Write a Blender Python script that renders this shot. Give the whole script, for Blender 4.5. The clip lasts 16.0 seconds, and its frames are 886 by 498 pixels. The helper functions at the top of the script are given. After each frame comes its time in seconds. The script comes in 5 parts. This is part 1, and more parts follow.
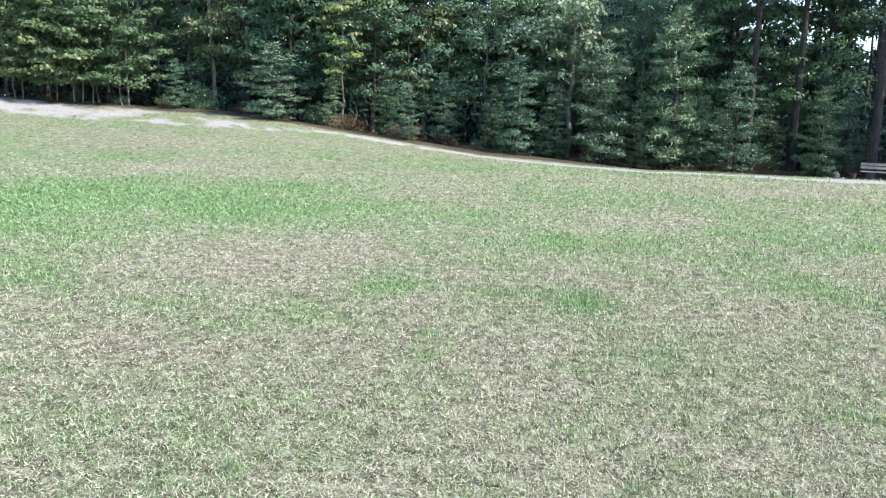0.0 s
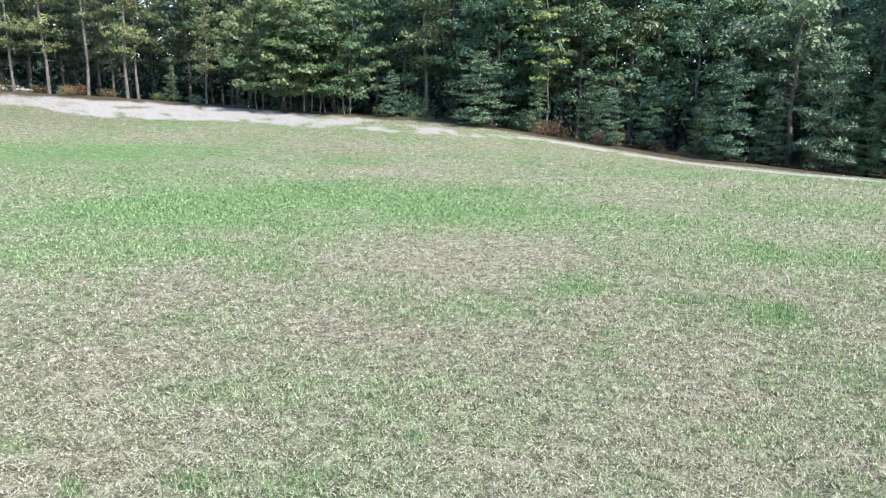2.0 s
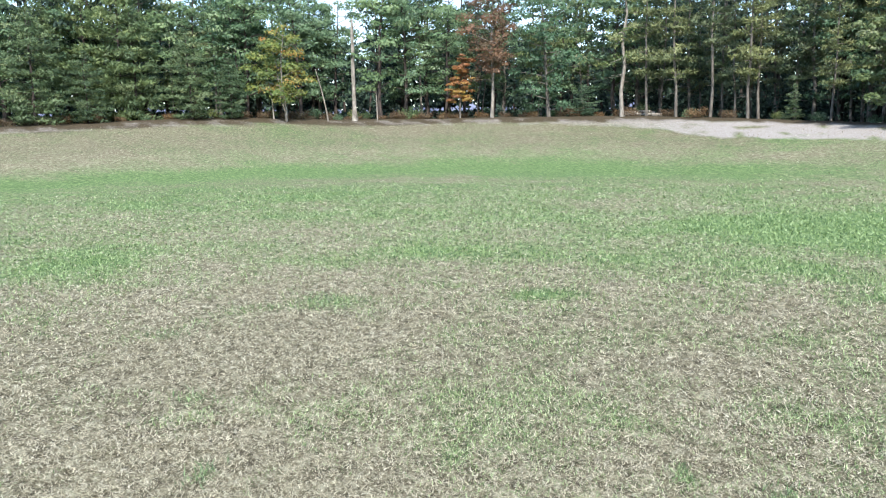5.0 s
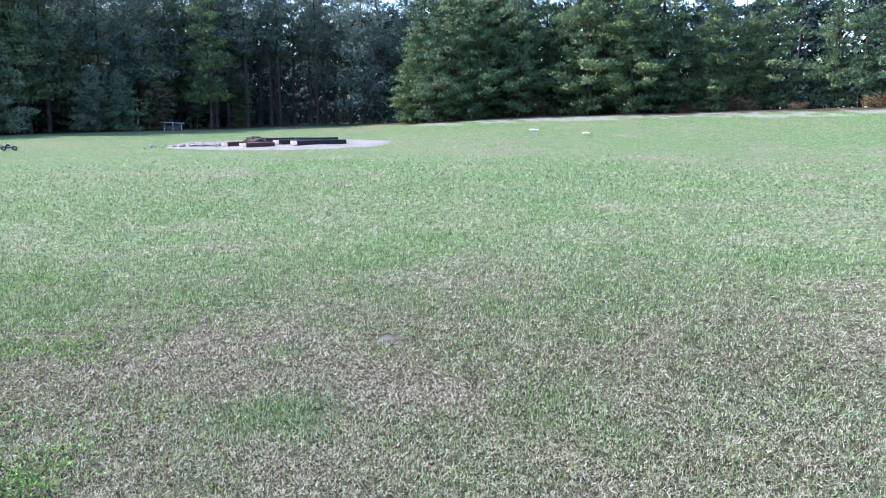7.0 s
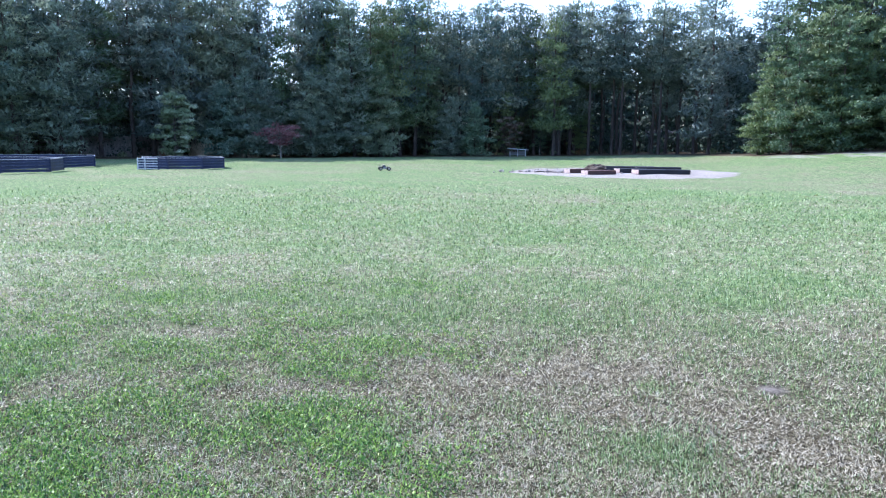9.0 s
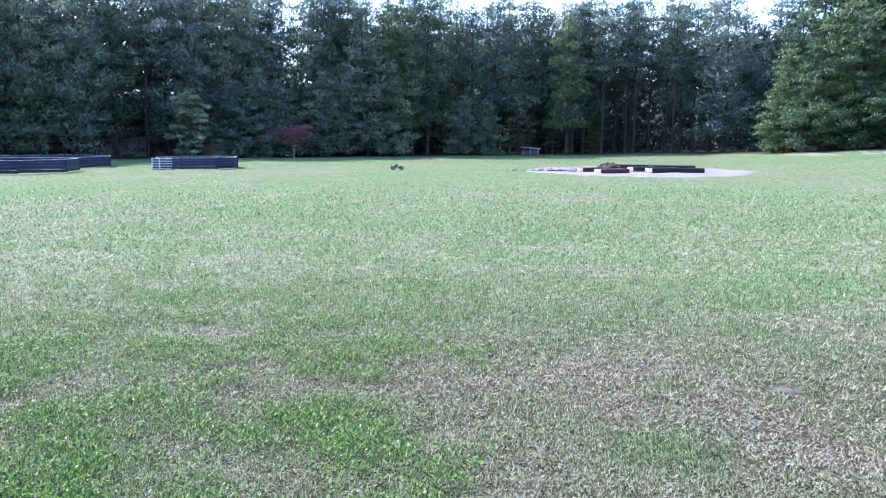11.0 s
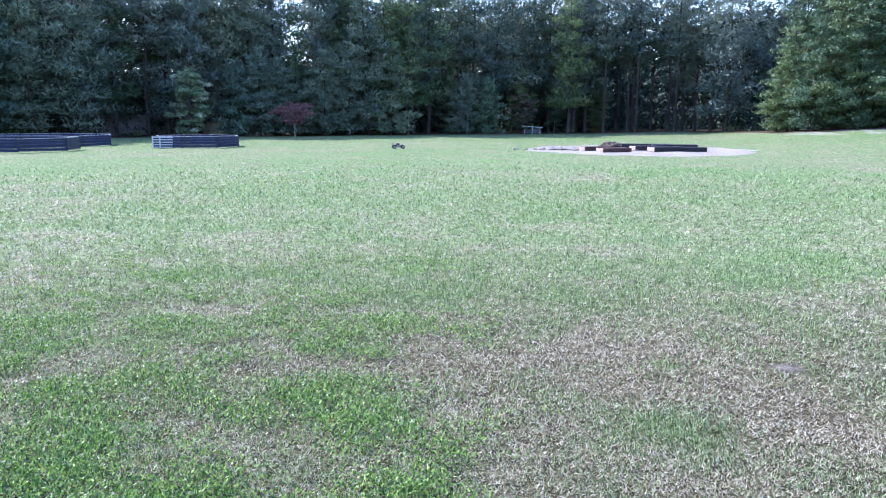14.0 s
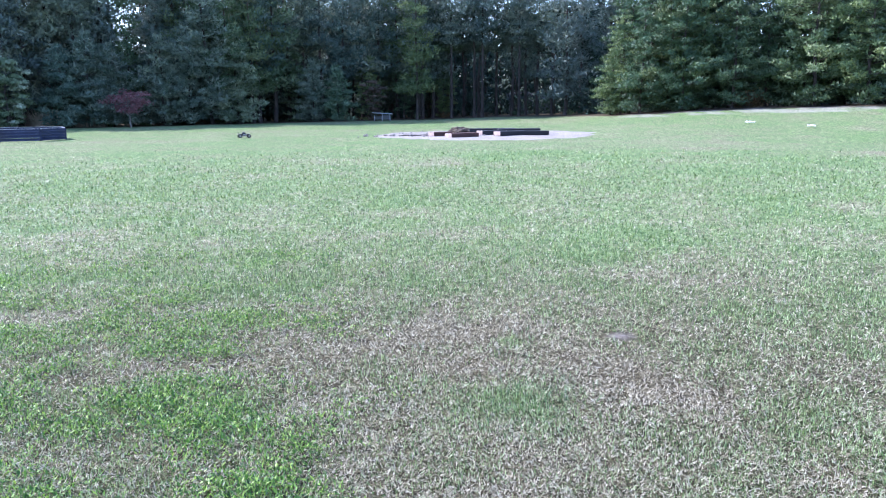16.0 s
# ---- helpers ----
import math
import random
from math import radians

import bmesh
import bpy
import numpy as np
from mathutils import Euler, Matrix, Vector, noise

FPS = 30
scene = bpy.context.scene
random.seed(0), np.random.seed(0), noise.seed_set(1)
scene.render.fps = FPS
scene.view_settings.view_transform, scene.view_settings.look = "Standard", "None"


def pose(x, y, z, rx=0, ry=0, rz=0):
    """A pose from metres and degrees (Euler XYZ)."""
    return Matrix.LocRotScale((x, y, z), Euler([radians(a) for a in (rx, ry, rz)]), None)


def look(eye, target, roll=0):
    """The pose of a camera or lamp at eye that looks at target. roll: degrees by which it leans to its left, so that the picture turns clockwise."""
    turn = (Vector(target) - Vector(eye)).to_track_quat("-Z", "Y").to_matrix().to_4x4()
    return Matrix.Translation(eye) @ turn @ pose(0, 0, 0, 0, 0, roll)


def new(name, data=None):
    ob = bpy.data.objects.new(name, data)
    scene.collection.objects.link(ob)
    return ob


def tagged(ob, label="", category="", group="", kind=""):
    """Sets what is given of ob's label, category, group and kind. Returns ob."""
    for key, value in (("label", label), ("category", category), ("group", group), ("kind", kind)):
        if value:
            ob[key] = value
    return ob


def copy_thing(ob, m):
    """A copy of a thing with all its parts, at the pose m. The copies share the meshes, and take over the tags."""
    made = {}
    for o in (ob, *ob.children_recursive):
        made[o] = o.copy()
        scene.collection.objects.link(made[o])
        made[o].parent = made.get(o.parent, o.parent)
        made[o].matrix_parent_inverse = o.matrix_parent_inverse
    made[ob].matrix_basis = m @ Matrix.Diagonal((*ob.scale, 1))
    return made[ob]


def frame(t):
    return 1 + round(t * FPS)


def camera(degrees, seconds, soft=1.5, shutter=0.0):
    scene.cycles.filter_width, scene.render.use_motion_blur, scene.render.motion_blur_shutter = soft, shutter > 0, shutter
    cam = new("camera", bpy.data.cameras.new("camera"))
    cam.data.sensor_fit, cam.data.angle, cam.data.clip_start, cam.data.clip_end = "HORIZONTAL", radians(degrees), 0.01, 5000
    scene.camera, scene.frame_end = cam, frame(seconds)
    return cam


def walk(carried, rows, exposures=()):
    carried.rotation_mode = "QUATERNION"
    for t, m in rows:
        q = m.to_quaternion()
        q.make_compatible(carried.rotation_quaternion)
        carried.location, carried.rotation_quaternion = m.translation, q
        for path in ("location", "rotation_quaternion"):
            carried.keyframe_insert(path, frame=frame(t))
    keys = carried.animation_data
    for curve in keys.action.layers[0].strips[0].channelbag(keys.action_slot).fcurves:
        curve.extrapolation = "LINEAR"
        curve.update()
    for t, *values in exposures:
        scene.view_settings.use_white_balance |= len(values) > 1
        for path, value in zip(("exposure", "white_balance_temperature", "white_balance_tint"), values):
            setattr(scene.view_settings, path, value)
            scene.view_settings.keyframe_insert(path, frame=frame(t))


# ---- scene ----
cam = camera(61.6, 16.0, soft=1.15)

# seconds, x, y, height, turn to the left, tilt, roll
ROWS = (
    (0.0, -0.000, 0.000, 1.550, 2.42, -10.69, 1.12),
    (0.5, 0.036, -0.085, 1.556, 5.10, -10.80, 0.89),
    (1.0, 0.072, -0.176, 1.555, 9.08, -10.86, 0.55),
    (1.5, 0.122, -0.229, 1.564, 13.10, -10.73, 0.43),
    (2.0, 0.158, -0.256, 1.563, 18.14, -10.44, 0.41),
    (2.5, 0.166, -0.280, 1.561, 24.64, -10.12, 0.22),
    (3.0, 0.134, -0.290, 1.553, 32.23, -9.76, 0.00),
    (3.5, 0.093, -0.300, 1.543, 40.53, -9.38, -0.35),
    (4.0, 0.064, -0.321, 1.536, 48.39, -9.03, -0.55),
    (4.5, 0.058, -0.355, 1.536, 55.49, -8.75, -0.85),
    (5.0, 0.092, -0.382, 1.531, 62.78, -8.65, -1.05),
    (5.2, 0.122, -0.407, 1.541, 65.78, -8.63, -1.13),
    (5.5, 0.098, -0.471, 1.543, 74.48, -8.77, -1.18),
    (5.8, 0.082, -0.591, 1.543, 89.94, -9.13, -1.11),
    (6.1, 0.108, -0.742, 1.543, 109.67, -9.60, -0.96),
    (6.4, 0.193, -0.887, 1.543, 131.20, -10.05, -0.78),
    (6.7, 0.321, -0.988, 1.543, 152.04, -10.39, -0.59),
    (7.0, 0.452, -1.034, 1.543, 169.72, -10.49, -0.46),
    (7.3, 0.546, -1.040, 1.545, 181.77, -10.25, -0.40),
    (7.5, 0.608, -1.037, 1.550, 186.98, -9.89, -0.43),
    (8.0, 0.749, -1.050, 1.556, 192.59, -8.90, -0.29),
    (8.5, 0.808, -1.056, 1.552, 194.18, -8.45, 0.11),
    (9.0, 0.809, -1.049, 1.556, 194.73, -8.35, 0.37),
    (11.5, 0.800, -1.056, 1.557, 195.92, -8.51, 0.08),
    (12.0, 0.803, -1.054, 1.555, 196.08, -8.73, 0.10),
    (12.5, 0.808, -1.043, 1.556, 196.18, -9.01, 0.15),
    (13.0, 0.812, -1.056, 1.553, 196.26, -9.36, 0.17),
    (13.5, 0.808, -1.051, 1.553, 196.22, -9.71, 0.15),
    (14.0, 0.809, -1.051, 1.551, 195.82, -10.02, 0.19),
    (14.5, 0.808, -1.047, 1.551, 194.88, -10.27, 0.23),
    (15.0, 0.794, -1.057, 1.550, 193.06, -10.49, 0.13),
    (15.5, 0.770, -1.071, 1.549, 189.45, -10.73, -0.08),
    (16.0, 0.743, -1.087, 1.547, 184.63, -11.04, -0.50),
)
walk(cam, [(t, pose(x, y, z, 90 + tilt, 0, turn) @ pose(0, 0, 0, 0, 0, roll)) for t, x, y, z, turn, tilt, roll in ROWS],
     exposures=[(0.0, 1.48, 6150, 10), (5.2, 1.2, 6400, 9), (7.3, 1.5, 5650, 18), (16.0, 1.68, 5520, 23)])

# ---- sky and sun ----
SUN_TURN, SUN_HEIGHT = 248.0, 40.0   # degrees to the left of +y, degrees above the horizon
world = bpy.data.worlds.new("sky")
scene.world = world
world.use_nodes = True
wn, wl = world.node_tree.nodes, world.node_tree.links
sky = wn.new("ShaderNodeTexSky")
sky.sky_type, sky.sun_disc = "NISHITA", False
sky.air_density, sky.dust_density, sky.ozone_density = 1.0, 0.4, 1.5
sky.sun_elevation, sky.sun_rotation = radians(SUN_HEIGHT), radians(-SUN_TURN)
cloud_place = wn.new("ShaderNodeTexCoord")
cloud = wn.new("ShaderNodeTexNoise")
cloud.inputs["Scale"].default_value, cloud.inputs["Detail"].default_value = 4.0, 6.0
cloud_amount = wn.new("ShaderNodeMapRange")
cloud_amount.inputs["From Min"].default_value, cloud_amount.inputs["From Max"].default_value = 0.56, 0.8
cloud_mix = wn.new("ShaderNodeMix")
cloud_mix.data_type = "RGBA"
cloud_mix.inputs["B"].default_value = (3.4, 3.6, 4.0, 1)
wl.new(cloud_place.outputs["Generated"], cloud.inputs["Vector"])
wl.new(cloud.outputs["Fac"], cloud_amount.inputs["Value"])
wl.new(cloud_amount.outputs["Result"], cloud_mix.inputs["Factor"])
wl.new(sky.outputs["Color"], cloud_mix.inputs["A"])
wl.new(cloud_mix.outputs["Result"], wn["Background"].inputs["Color"])
wn["Background"].inputs["Strength"].default_value = 0.15
sun = new("sun", bpy.data.lights.new("sun", "SUN"))
sun.data.energy, sun.data.angle, sun.data.color = 3.0, radians(0.53), (1.0, 0.95, 0.87)
sun_way = Vector((-math.sin(radians(SUN_TURN)) * math.cos(radians(SUN_HEIGHT)),
                  math.cos(radians(SUN_TURN)) * math.cos(radians(SUN_HEIGHT)), math.sin(radians(SUN_HEIGHT))))
sun.matrix_world = look(sun_way * 60, (0, 0, 0))

# ---- materials ----
rng = np.random.default_rng(7)


def material(name, rough=0.8, metal=0.0):
    m = bpy.data.materials.new(name)
    m.use_nodes = True
    b = m.node_tree.nodes["Principled BSDF"]
    b.inputs["Roughness"].default_value, b.inputs["Metallic"].default_value = rough, metal
    return m, m.node_tree.nodes, m.node_tree.links, b


def ramp(nodes, stops):
    r = nodes.new("ShaderNodeValToRGB")
    while len(r.color_ramp.elements) < len(stops):
        r.color_ramp.elements.new(0.5)
    for e, (at, c) in zip(r.color_ramp.elements, stops):
        e.position, e.color = at, (*c, 1)
    return r


def noise_node(nodes, links, scale, detail=4.0, stretch=(1, 1, 1), rough=0.55):
    c, m, n = nodes.new("ShaderNodeTexCoord"), nodes.new("ShaderNodeMapping"), nodes.new("ShaderNodeTexNoise")
    m.inputs["Scale"].default_value = stretch
    n.inputs["Scale"].default_value, n.inputs["Detail"].default_value, n.inputs["Roughness"].default_value = scale, detail, rough
    links.new(c.outputs["Object"], m.inputs["Vector"])
    links.new(m.outputs["Vector"], n.inputs["Vector"])
    return n


def mix_colour(nodes, links, a, b, fac, how="MIX"):
    m = nodes.new("ShaderNodeMix")
    m.data_type, m.blend_type = "RGBA", how
    for value, socket in ((a, m.inputs["A"]), (b, m.inputs["B"]), (fac, m.inputs["Factor"])):
        if isinstance(value, bpy.types.NodeSocket):
            links.new(value, socket)
        elif isinstance(value, tuple):
            socket.default_value = (*value, 1)
        else:
            socket.default_value = value
    return m.outputs["Result"]


def bump(nodes, links, b, height, strength, distance=0.02):
    n = nodes.new("ShaderNodeBump")
    n.inputs["Strength"].default_value, n.inputs["Distance"].default_value = strength, distance
    links.new(height, n.inputs["Height"])
    links.new(n.outputs["Normal"], b.inputs["Normal"])


def rough_surface(name, dark, light, scale, rough=0.8, metal=0.0, relief=0.4, stretch=(1, 1, 1), coarse=0.25):
    """Two scales of mottling between two colours, with fine relief."""
    m, n, l, b = material(name, rough, metal)
    fine, broad = noise_node(n, l, scale, 5, stretch), noise_node(n, l, scale * coarse, 3, stretch)
    r1 = ramp(n, ((0.3, dark), (0.72, light)))
    l.new(fine.outputs["Fac"], r1.inputs["Fac"])
    r2 = ramp(n, ((0.35, tuple(c * 0.7 for c in light)), (0.65, (1, 1, 1))))
    l.new(broad.outputs["Fac"], r2.inputs["Fac"])
    l.new(mix_colour(n, l, r1.outputs["Color"], r2.outputs["Color"], 0.45, "MULTIPLY"), b.inputs["Base Color"])
    bump(n, l, b, fine.outputs["Fac"], relief)
    return m


def attribute(n, name):
    a = n.new("ShaderNodeAttribute")
    a.attribute_name = name
    return a.outputs["Fac"]


def upright(n, l, g, b, amount):
    """Soft shading of thin blades, as of the turf that they make up."""
    add, norm = n.new("ShaderNodeVectorMath"), n.new("ShaderNodeVectorMath")
    add.operation, norm.operation = "ADD", "NORMALIZE"
    add.inputs[1].default_value = (0, 0, amount)
    l.new(g.outputs["Normal"], add.inputs[0])
    l.new(add.outputs[0], norm.inputs[0])
    l.new(norm.outputs[0], b.inputs["Normal"])


def leaf_material(name, stops, through_light=0.3, rough=0.55, bend=0.3, clumped=False):
    """Leaves between the given colours; clumped: whole sprays differ in tone, single leaves a little."""
    m, n, l, b = material(name, rough)
    g = n.new("ShaderNodeNewGeometry")
    info = n.new("ShaderNodeObjectInfo")
    r = ramp(n, stops)
    if clumped:
        spread = n.new("ShaderNodeMath")
        spread.operation = "MULTIPLY_ADD"
        spread.inputs[1].default_value = 0.34
        l.new(g.outputs["Random Per Island"], spread.inputs[0])
        l.new(attribute(n, "tone"), spread.inputs[2])
        l.new(spread.outputs[0], r.inputs["Fac"])
    else:
        l.new(g.outputs["Random Per Island"], r.inputs["Fac"])
    tint = ramp(n, ((0.0, (0.6, 0.74, 0.74)), (0.5, (1, 1, 1)), (1.0, (1.28, 1.2, 0.95))))
    l.new(info.outputs["Random"], tint.inputs["Fac"])
    col = mix_colour(n, l, r.outputs["Color"], tint.outputs["Color"], 1.0, "MULTIPLY")
    l.new(col, b.inputs["Base Color"])
    upright(n, l, g, b, bend)
    t = n.new("ShaderNodeBsdfTranslucent")
    l.new(col, t.inputs["Color"])
    mix = n.new("ShaderNodeMixShader")
    mix.inputs["Fac"].default_value = through_light
    l.new(b.outputs["BSDF"], mix.inputs[1])
    l.new(t.outputs["BSDF"], mix.inputs[2])
    l.new(mix.outputs["Shader"], n["Material Output"].inputs["Surface"])
    return m


def tree_leaves(name, stops, through_light=0.22, rough=0.55, bend=0.15):
    return leaf_material(name, stops, through_light, rough, bend, clumped=True)


LEAF_OAK = tree_leaves("oak_leaves", ((0.0, (0.050, 0.100, 0.050)), (0.5, (0.115, 0.190, 0.095)), (0.9, (0.190, 0.280, 0.150)), (1.0, (0.330, 0.400, 0.280))))
LEAF_PALE = tree_leaves("silvery_leaves", ((0.0, (0.072, 0.116, 0.065)), (0.5, (0.145, 0.209, 0.123)), (0.85, (0.260, 0.318, 0.231)), (1.0, (0.433, 0.477, 0.405))))
# deep-wood leaves: the shade under the canopy is put into this darker colour
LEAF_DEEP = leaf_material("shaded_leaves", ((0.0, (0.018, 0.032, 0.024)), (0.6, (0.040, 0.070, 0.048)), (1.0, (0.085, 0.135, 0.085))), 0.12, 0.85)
LEAF_GUM = tree_leaves("gum_leaves", ((0.0, (0.065, 0.102, 0.038)), (0.5, (0.136, 0.187, 0.072)), (0.88, (0.230, 0.265, 0.128)), (1.0, (0.350, 0.370, 0.230))))
LEAF_YELLOW = tree_leaves("yellowing_leaves", ((0.0, (0.055, 0.095, 0.035)), (0.5, (0.12, 0.17, 0.05)), (0.8, (0.21, 0.21, 0.06)), (1.0, (0.30, 0.16, 0.06))))
LEAF_LIME = tree_leaves("lime_leaves", ((0.0, (0.07, 0.11, 0.04)), (0.5, (0.17, 0.22, 0.06)), (0.88, (0.28, 0.31, 0.09)), (1.0, (0.36, 0.24, 0.08))))
LEAF_RUST = tree_leaves("rust_leaves", ((0.0, (0.055, 0.06, 0.032)), (0.5, (0.13, 0.075, 0.05)), (1.0, (0.22, 0.13, 0.085))))
LEAF_ORANGE = tree_leaves("orange_leaves", ((0.0, (0.12, 0.08, 0.04)), (0.5, (0.30, 0.12, 0.045)), (1.0, (0.36, 0.26, 0.06))))
LEAF_MAROON = tree_leaves("maroon_leaves", ((0.0, (0.17, 0.065, 0.075)), (0.6, (0.36, 0.145, 0.145)), (1.0, (0.52, 0.28, 0.26))), 0.45)
NEEDLE = tree_leaves("pine_needles", ((0.0, (0.055, 0.095, 0.045)), (0.6, (0.115, 0.170, 0.078)), (1.0, (0.220, 0.275, 0.140))), 0.2, 0.6)
NEEDLE_DARK = tree_leaves("dark_pine_needles", ((0.0, (0.075, 0.115, 0.100)), (0.6, (0.165, 0.220, 0.185)), (1.0, (0.310, 0.360, 0.290))), 0.35, 0.65)
NEEDLE_GREY = tree_leaves("grey_pine_needles", ((0.0, (0.085, 0.13, 0.095)), (0.6, (0.18, 0.24, 0.175)), (1.0, (0.33, 0.385, 0.28))), 0.38, 0.65)
NEEDLE_BUSHY = tree_leaves("bushy_pine_needles", ((0.0, (0.052, 0.098, 0.048)), (0.6, (0.115, 0.180, 0.085)), (1.0, (0.220, 0.285, 0.140))), 0.2, 0.6)
NEEDLE_SOFT = tree_leaves("soft_pine_needles", ((0.0, (0.065, 0.115, 0.068)), (0.6, (0.135, 0.205, 0.115)), (1.0, (0.250, 0.320, 0.190))), 0.2, 0.6)
NEEDLE_OLIVE = tree_leaves("olive_pine_needles", ((0.0, (0.060, 0.085, 0.040)), (0.6, (0.135, 0.168, 0.080)), (1.0, (0.240, 0.265, 0.140))), 0.2, 0.6)
BRUSH = tree_leaves("dry_brush", ((0.0, (0.06, 0.035, 0.02)), (0.6, (0.16, 0.10, 0.055)), (1.0, (0.30, 0.22, 0.13))), 0.2, 0.8)
BARK = rough_surface("pine_bark", (0.035, 0.028, 0.024), (0.12, 0.095, 0.08), 9, 0.95, stretch=(1, 1, 0.25))
BARK_PALE = rough_surface("pale_bark", (0.14, 0.125, 0.105), (0.46, 0.42, 0.36), 7, 0.9, stretch=(1, 1, 0.35))
BARK_GREY = rough_surface("grey_bark", (0.09, 0.08, 0.07), (0.26, 0.235, 0.2), 8, 0.92, stretch=(1, 1, 0.3))
BLACK_BOARD = rough_surface("black_plastic_board", (0.008, 0.013, 0.05), (0.026, 0.04, 0.13), 5, 0.45, relief=0.08, stretch=(0.2, 1, 1))
# board ledges: sun on their tops is put into this paler blue
SUNLIT_LEDGE = rough_surface("sunlit_board_ledge", (0.05, 0.065, 0.13), (0.14, 0.165, 0.27), 9, 0.5, relief=0.1)
# near-white board edges: direct sunlight is painted into the colour
SUNLIT_EDGE = rough_surface("sunlit_board_edge", (0.6, 0.6, 0.64), (0.85, 0.85, 0.88), 12, 0.6, relief=0.1)
TIMBER_BROWN = rough_surface("brown_timber", (0.07, 0.035, 0.03), (0.17, 0.09, 0.075), 8, 0.85, stretch=(0.15, 1, 1))
# timber end faces: sun from the side is put into this pale colour
TIMBER_END = rough_surface("sunlit_timber_end", (0.4, 0.3, 0.27), (0.66, 0.55, 0.5), 16, 0.85)
TIMBER_BLACK = rough_surface("black_timber", (0.012, 0.012, 0.016), (0.04, 0.04, 0.05), 8, 0.7, stretch=(0.15, 1, 1))
GRAVEL = rough_surface("pale_gravel", (0.15, 0.125, 0.105), (0.56, 0.51, 0.46), 26, 0.95, relief=0.8, coarse=0.02)
SOIL = rough_surface("brown_soil", (0.07, 0.05, 0.035), (0.2, 0.15, 0.11), 14, 0.95, relief=0.9)
GREY_WOOD = rough_surface("weathered_wood", (0.15, 0.14, 0.13), (0.36, 0.34, 0.31), 9, 0.9, stretch=(4, 4, 0.3))
BENCH_WOOD = rough_surface("bench_plank", (0.3, 0.26, 0.2), (0.52, 0.46, 0.37), 10, 0.75, stretch=(0.2, 1, 1))
SIDING = rough_surface("white_siding", (0.5, 0.52, 0.55), (0.72, 0.73, 0.76), 6, 0.7, stretch=(0.2, 0.2, 4))
SIDING_GREY = rough_surface("grey_siding", (0.2, 0.21, 0.23), (0.34, 0.35, 0.38), 6, 0.7, stretch=(0.2, 0.2, 4))
ROOFING = rough_surface("dark_shingles", (0.05, 0.05, 0.055), (0.13, 0.13, 0.14), 14, 0.9)
DARK_GLASS = rough_surface("dark_window", (0.01, 0.012, 0.016), (0.03, 0.034, 0.04), 2, 0.08, relief=0.0)
RUBBER = rough_surface("black_rubber", (0.01, 0.01, 0.01), (0.03, 0.03, 0.03), 60, 0.85)
CAR_PAINT = rough_surface("black_shell_paint", (0.01, 0.01, 0.012), (0.03, 0.03, 0.035), 12, 0.3, relief=0.02)
CAR_WHITE = rough_surface("white_shell_paint", (0.6, 0.6, 0.6), (0.8, 0.8, 0.8), 12, 0.35, relief=0.02)
CAR_METAL = rough_surface("grey_alloy", (0.25, 0.25, 0.26), (0.45, 0.45, 0.47), 30, 0.4, 0.9, relief=0.05)
PAPER = rough_surface("white_paper", (0.7, 0.7, 0.7), (0.85, 0.85, 0.85), 8, 0.8, relief=0.1)
ORANGE_PLASTIC = rough_surface("orange_plastic", (0.12, 0.05, 0.03), (0.2, 0.08, 0.045), 8, 0.6, relief=0.1)
TAN_GRASS = rough_surface("tan_grass", (0.36, 0.29, 0.2), (0.66, 0.57, 0.43), 6, 0.9, relief=0.1)
STONE = rough_surface("grey_stone", (0.26, 0.22, 0.19), (0.5, 0.46, 0.42), 12, 0.9)

# ---- lie of the land: distance and height of the wood's edge by direction ----
EDGE = ((-45, 33, -0.8), (-28, 33, -0.8), (-13, 31, -0.68), (0, 30, -0.05), (6, 31, 0.3), (14, 33, 0.9), (19, 35, 1.25), (28, 39, 1.55),
        (36, 44, 1.95), (43, 48, 2.35), (50, 51, 2.65), (60, 53, 2.8), (70, 54, 2.8), (76, 53, 3.0), (82, 52, 3.0), (91, 50, 2.6),
        (105, 51, 2.3), (120, 53, 2.0), (140, 55, 1.6), (156, 56, 1.28), (163, 57, 1.15), (168, 57, 0.95), (173, 59, 0.62), (177, 74, 0.4),
        (181, 77, 0.3), (187, 74, 0.13), (198, 70, 0.06), (207, 67, 0.0), (219, 66, -0.06), (240, 64, -0.1), (270, 58, -0.3), (300, 42, -0.6), (315, 33, -0.8))
EDGE_TURN, EDGE_FAR, EDGE_UP = (np.array(c, float) for c in zip(*EDGE))


def edge(turn):
    a = (np.asarray(turn, float) + 45) % 360 - 45
    return np.interp(a, EDGE_TURN, EDGE_FAR), np.interp(a, EDGE_TURN, EDGE_UP)


def polar(x, y):
    return np.degrees(np.arctan2(-x, y)), np.hypot(x, y)


LATTICE = rng.random((256, 256))


def value_noise(x, y, octaves=4):
    total, size, weight = 0.0, 1.0, 0.0
    for k in range(octaves):
        u, v = x * 2 ** k + 17.3 * k, y * 2 ** k + 41.7 * k
        i, j = np.floor(u).astype(int), np.floor(v).astype(int)
        fu, fv = u - i, v - j
        fu, fv = fu * fu * (3 - 2 * fu), fv * fv * (3 - 2 * fv)
        a, b = LATTICE[i % 256, j % 256], LATTICE[(i + 1) % 256, j % 256]
        c, d = LATTICE[i % 256, (j + 1) % 256], LATTICE[(i + 1) % 256, (j + 1) % 256]
        total, weight, size = total + size * ((a * (1 - fu) + b * fu) * (1 - fv) + (c * (1 - fu) + d * fu) * fv), weight + size, size * 0.55
    return total / weight


def step(a, b, v):
    u = np.clip((v - a) / (b - a), 0, 1)
    return u * u * (3 - 2 * u)


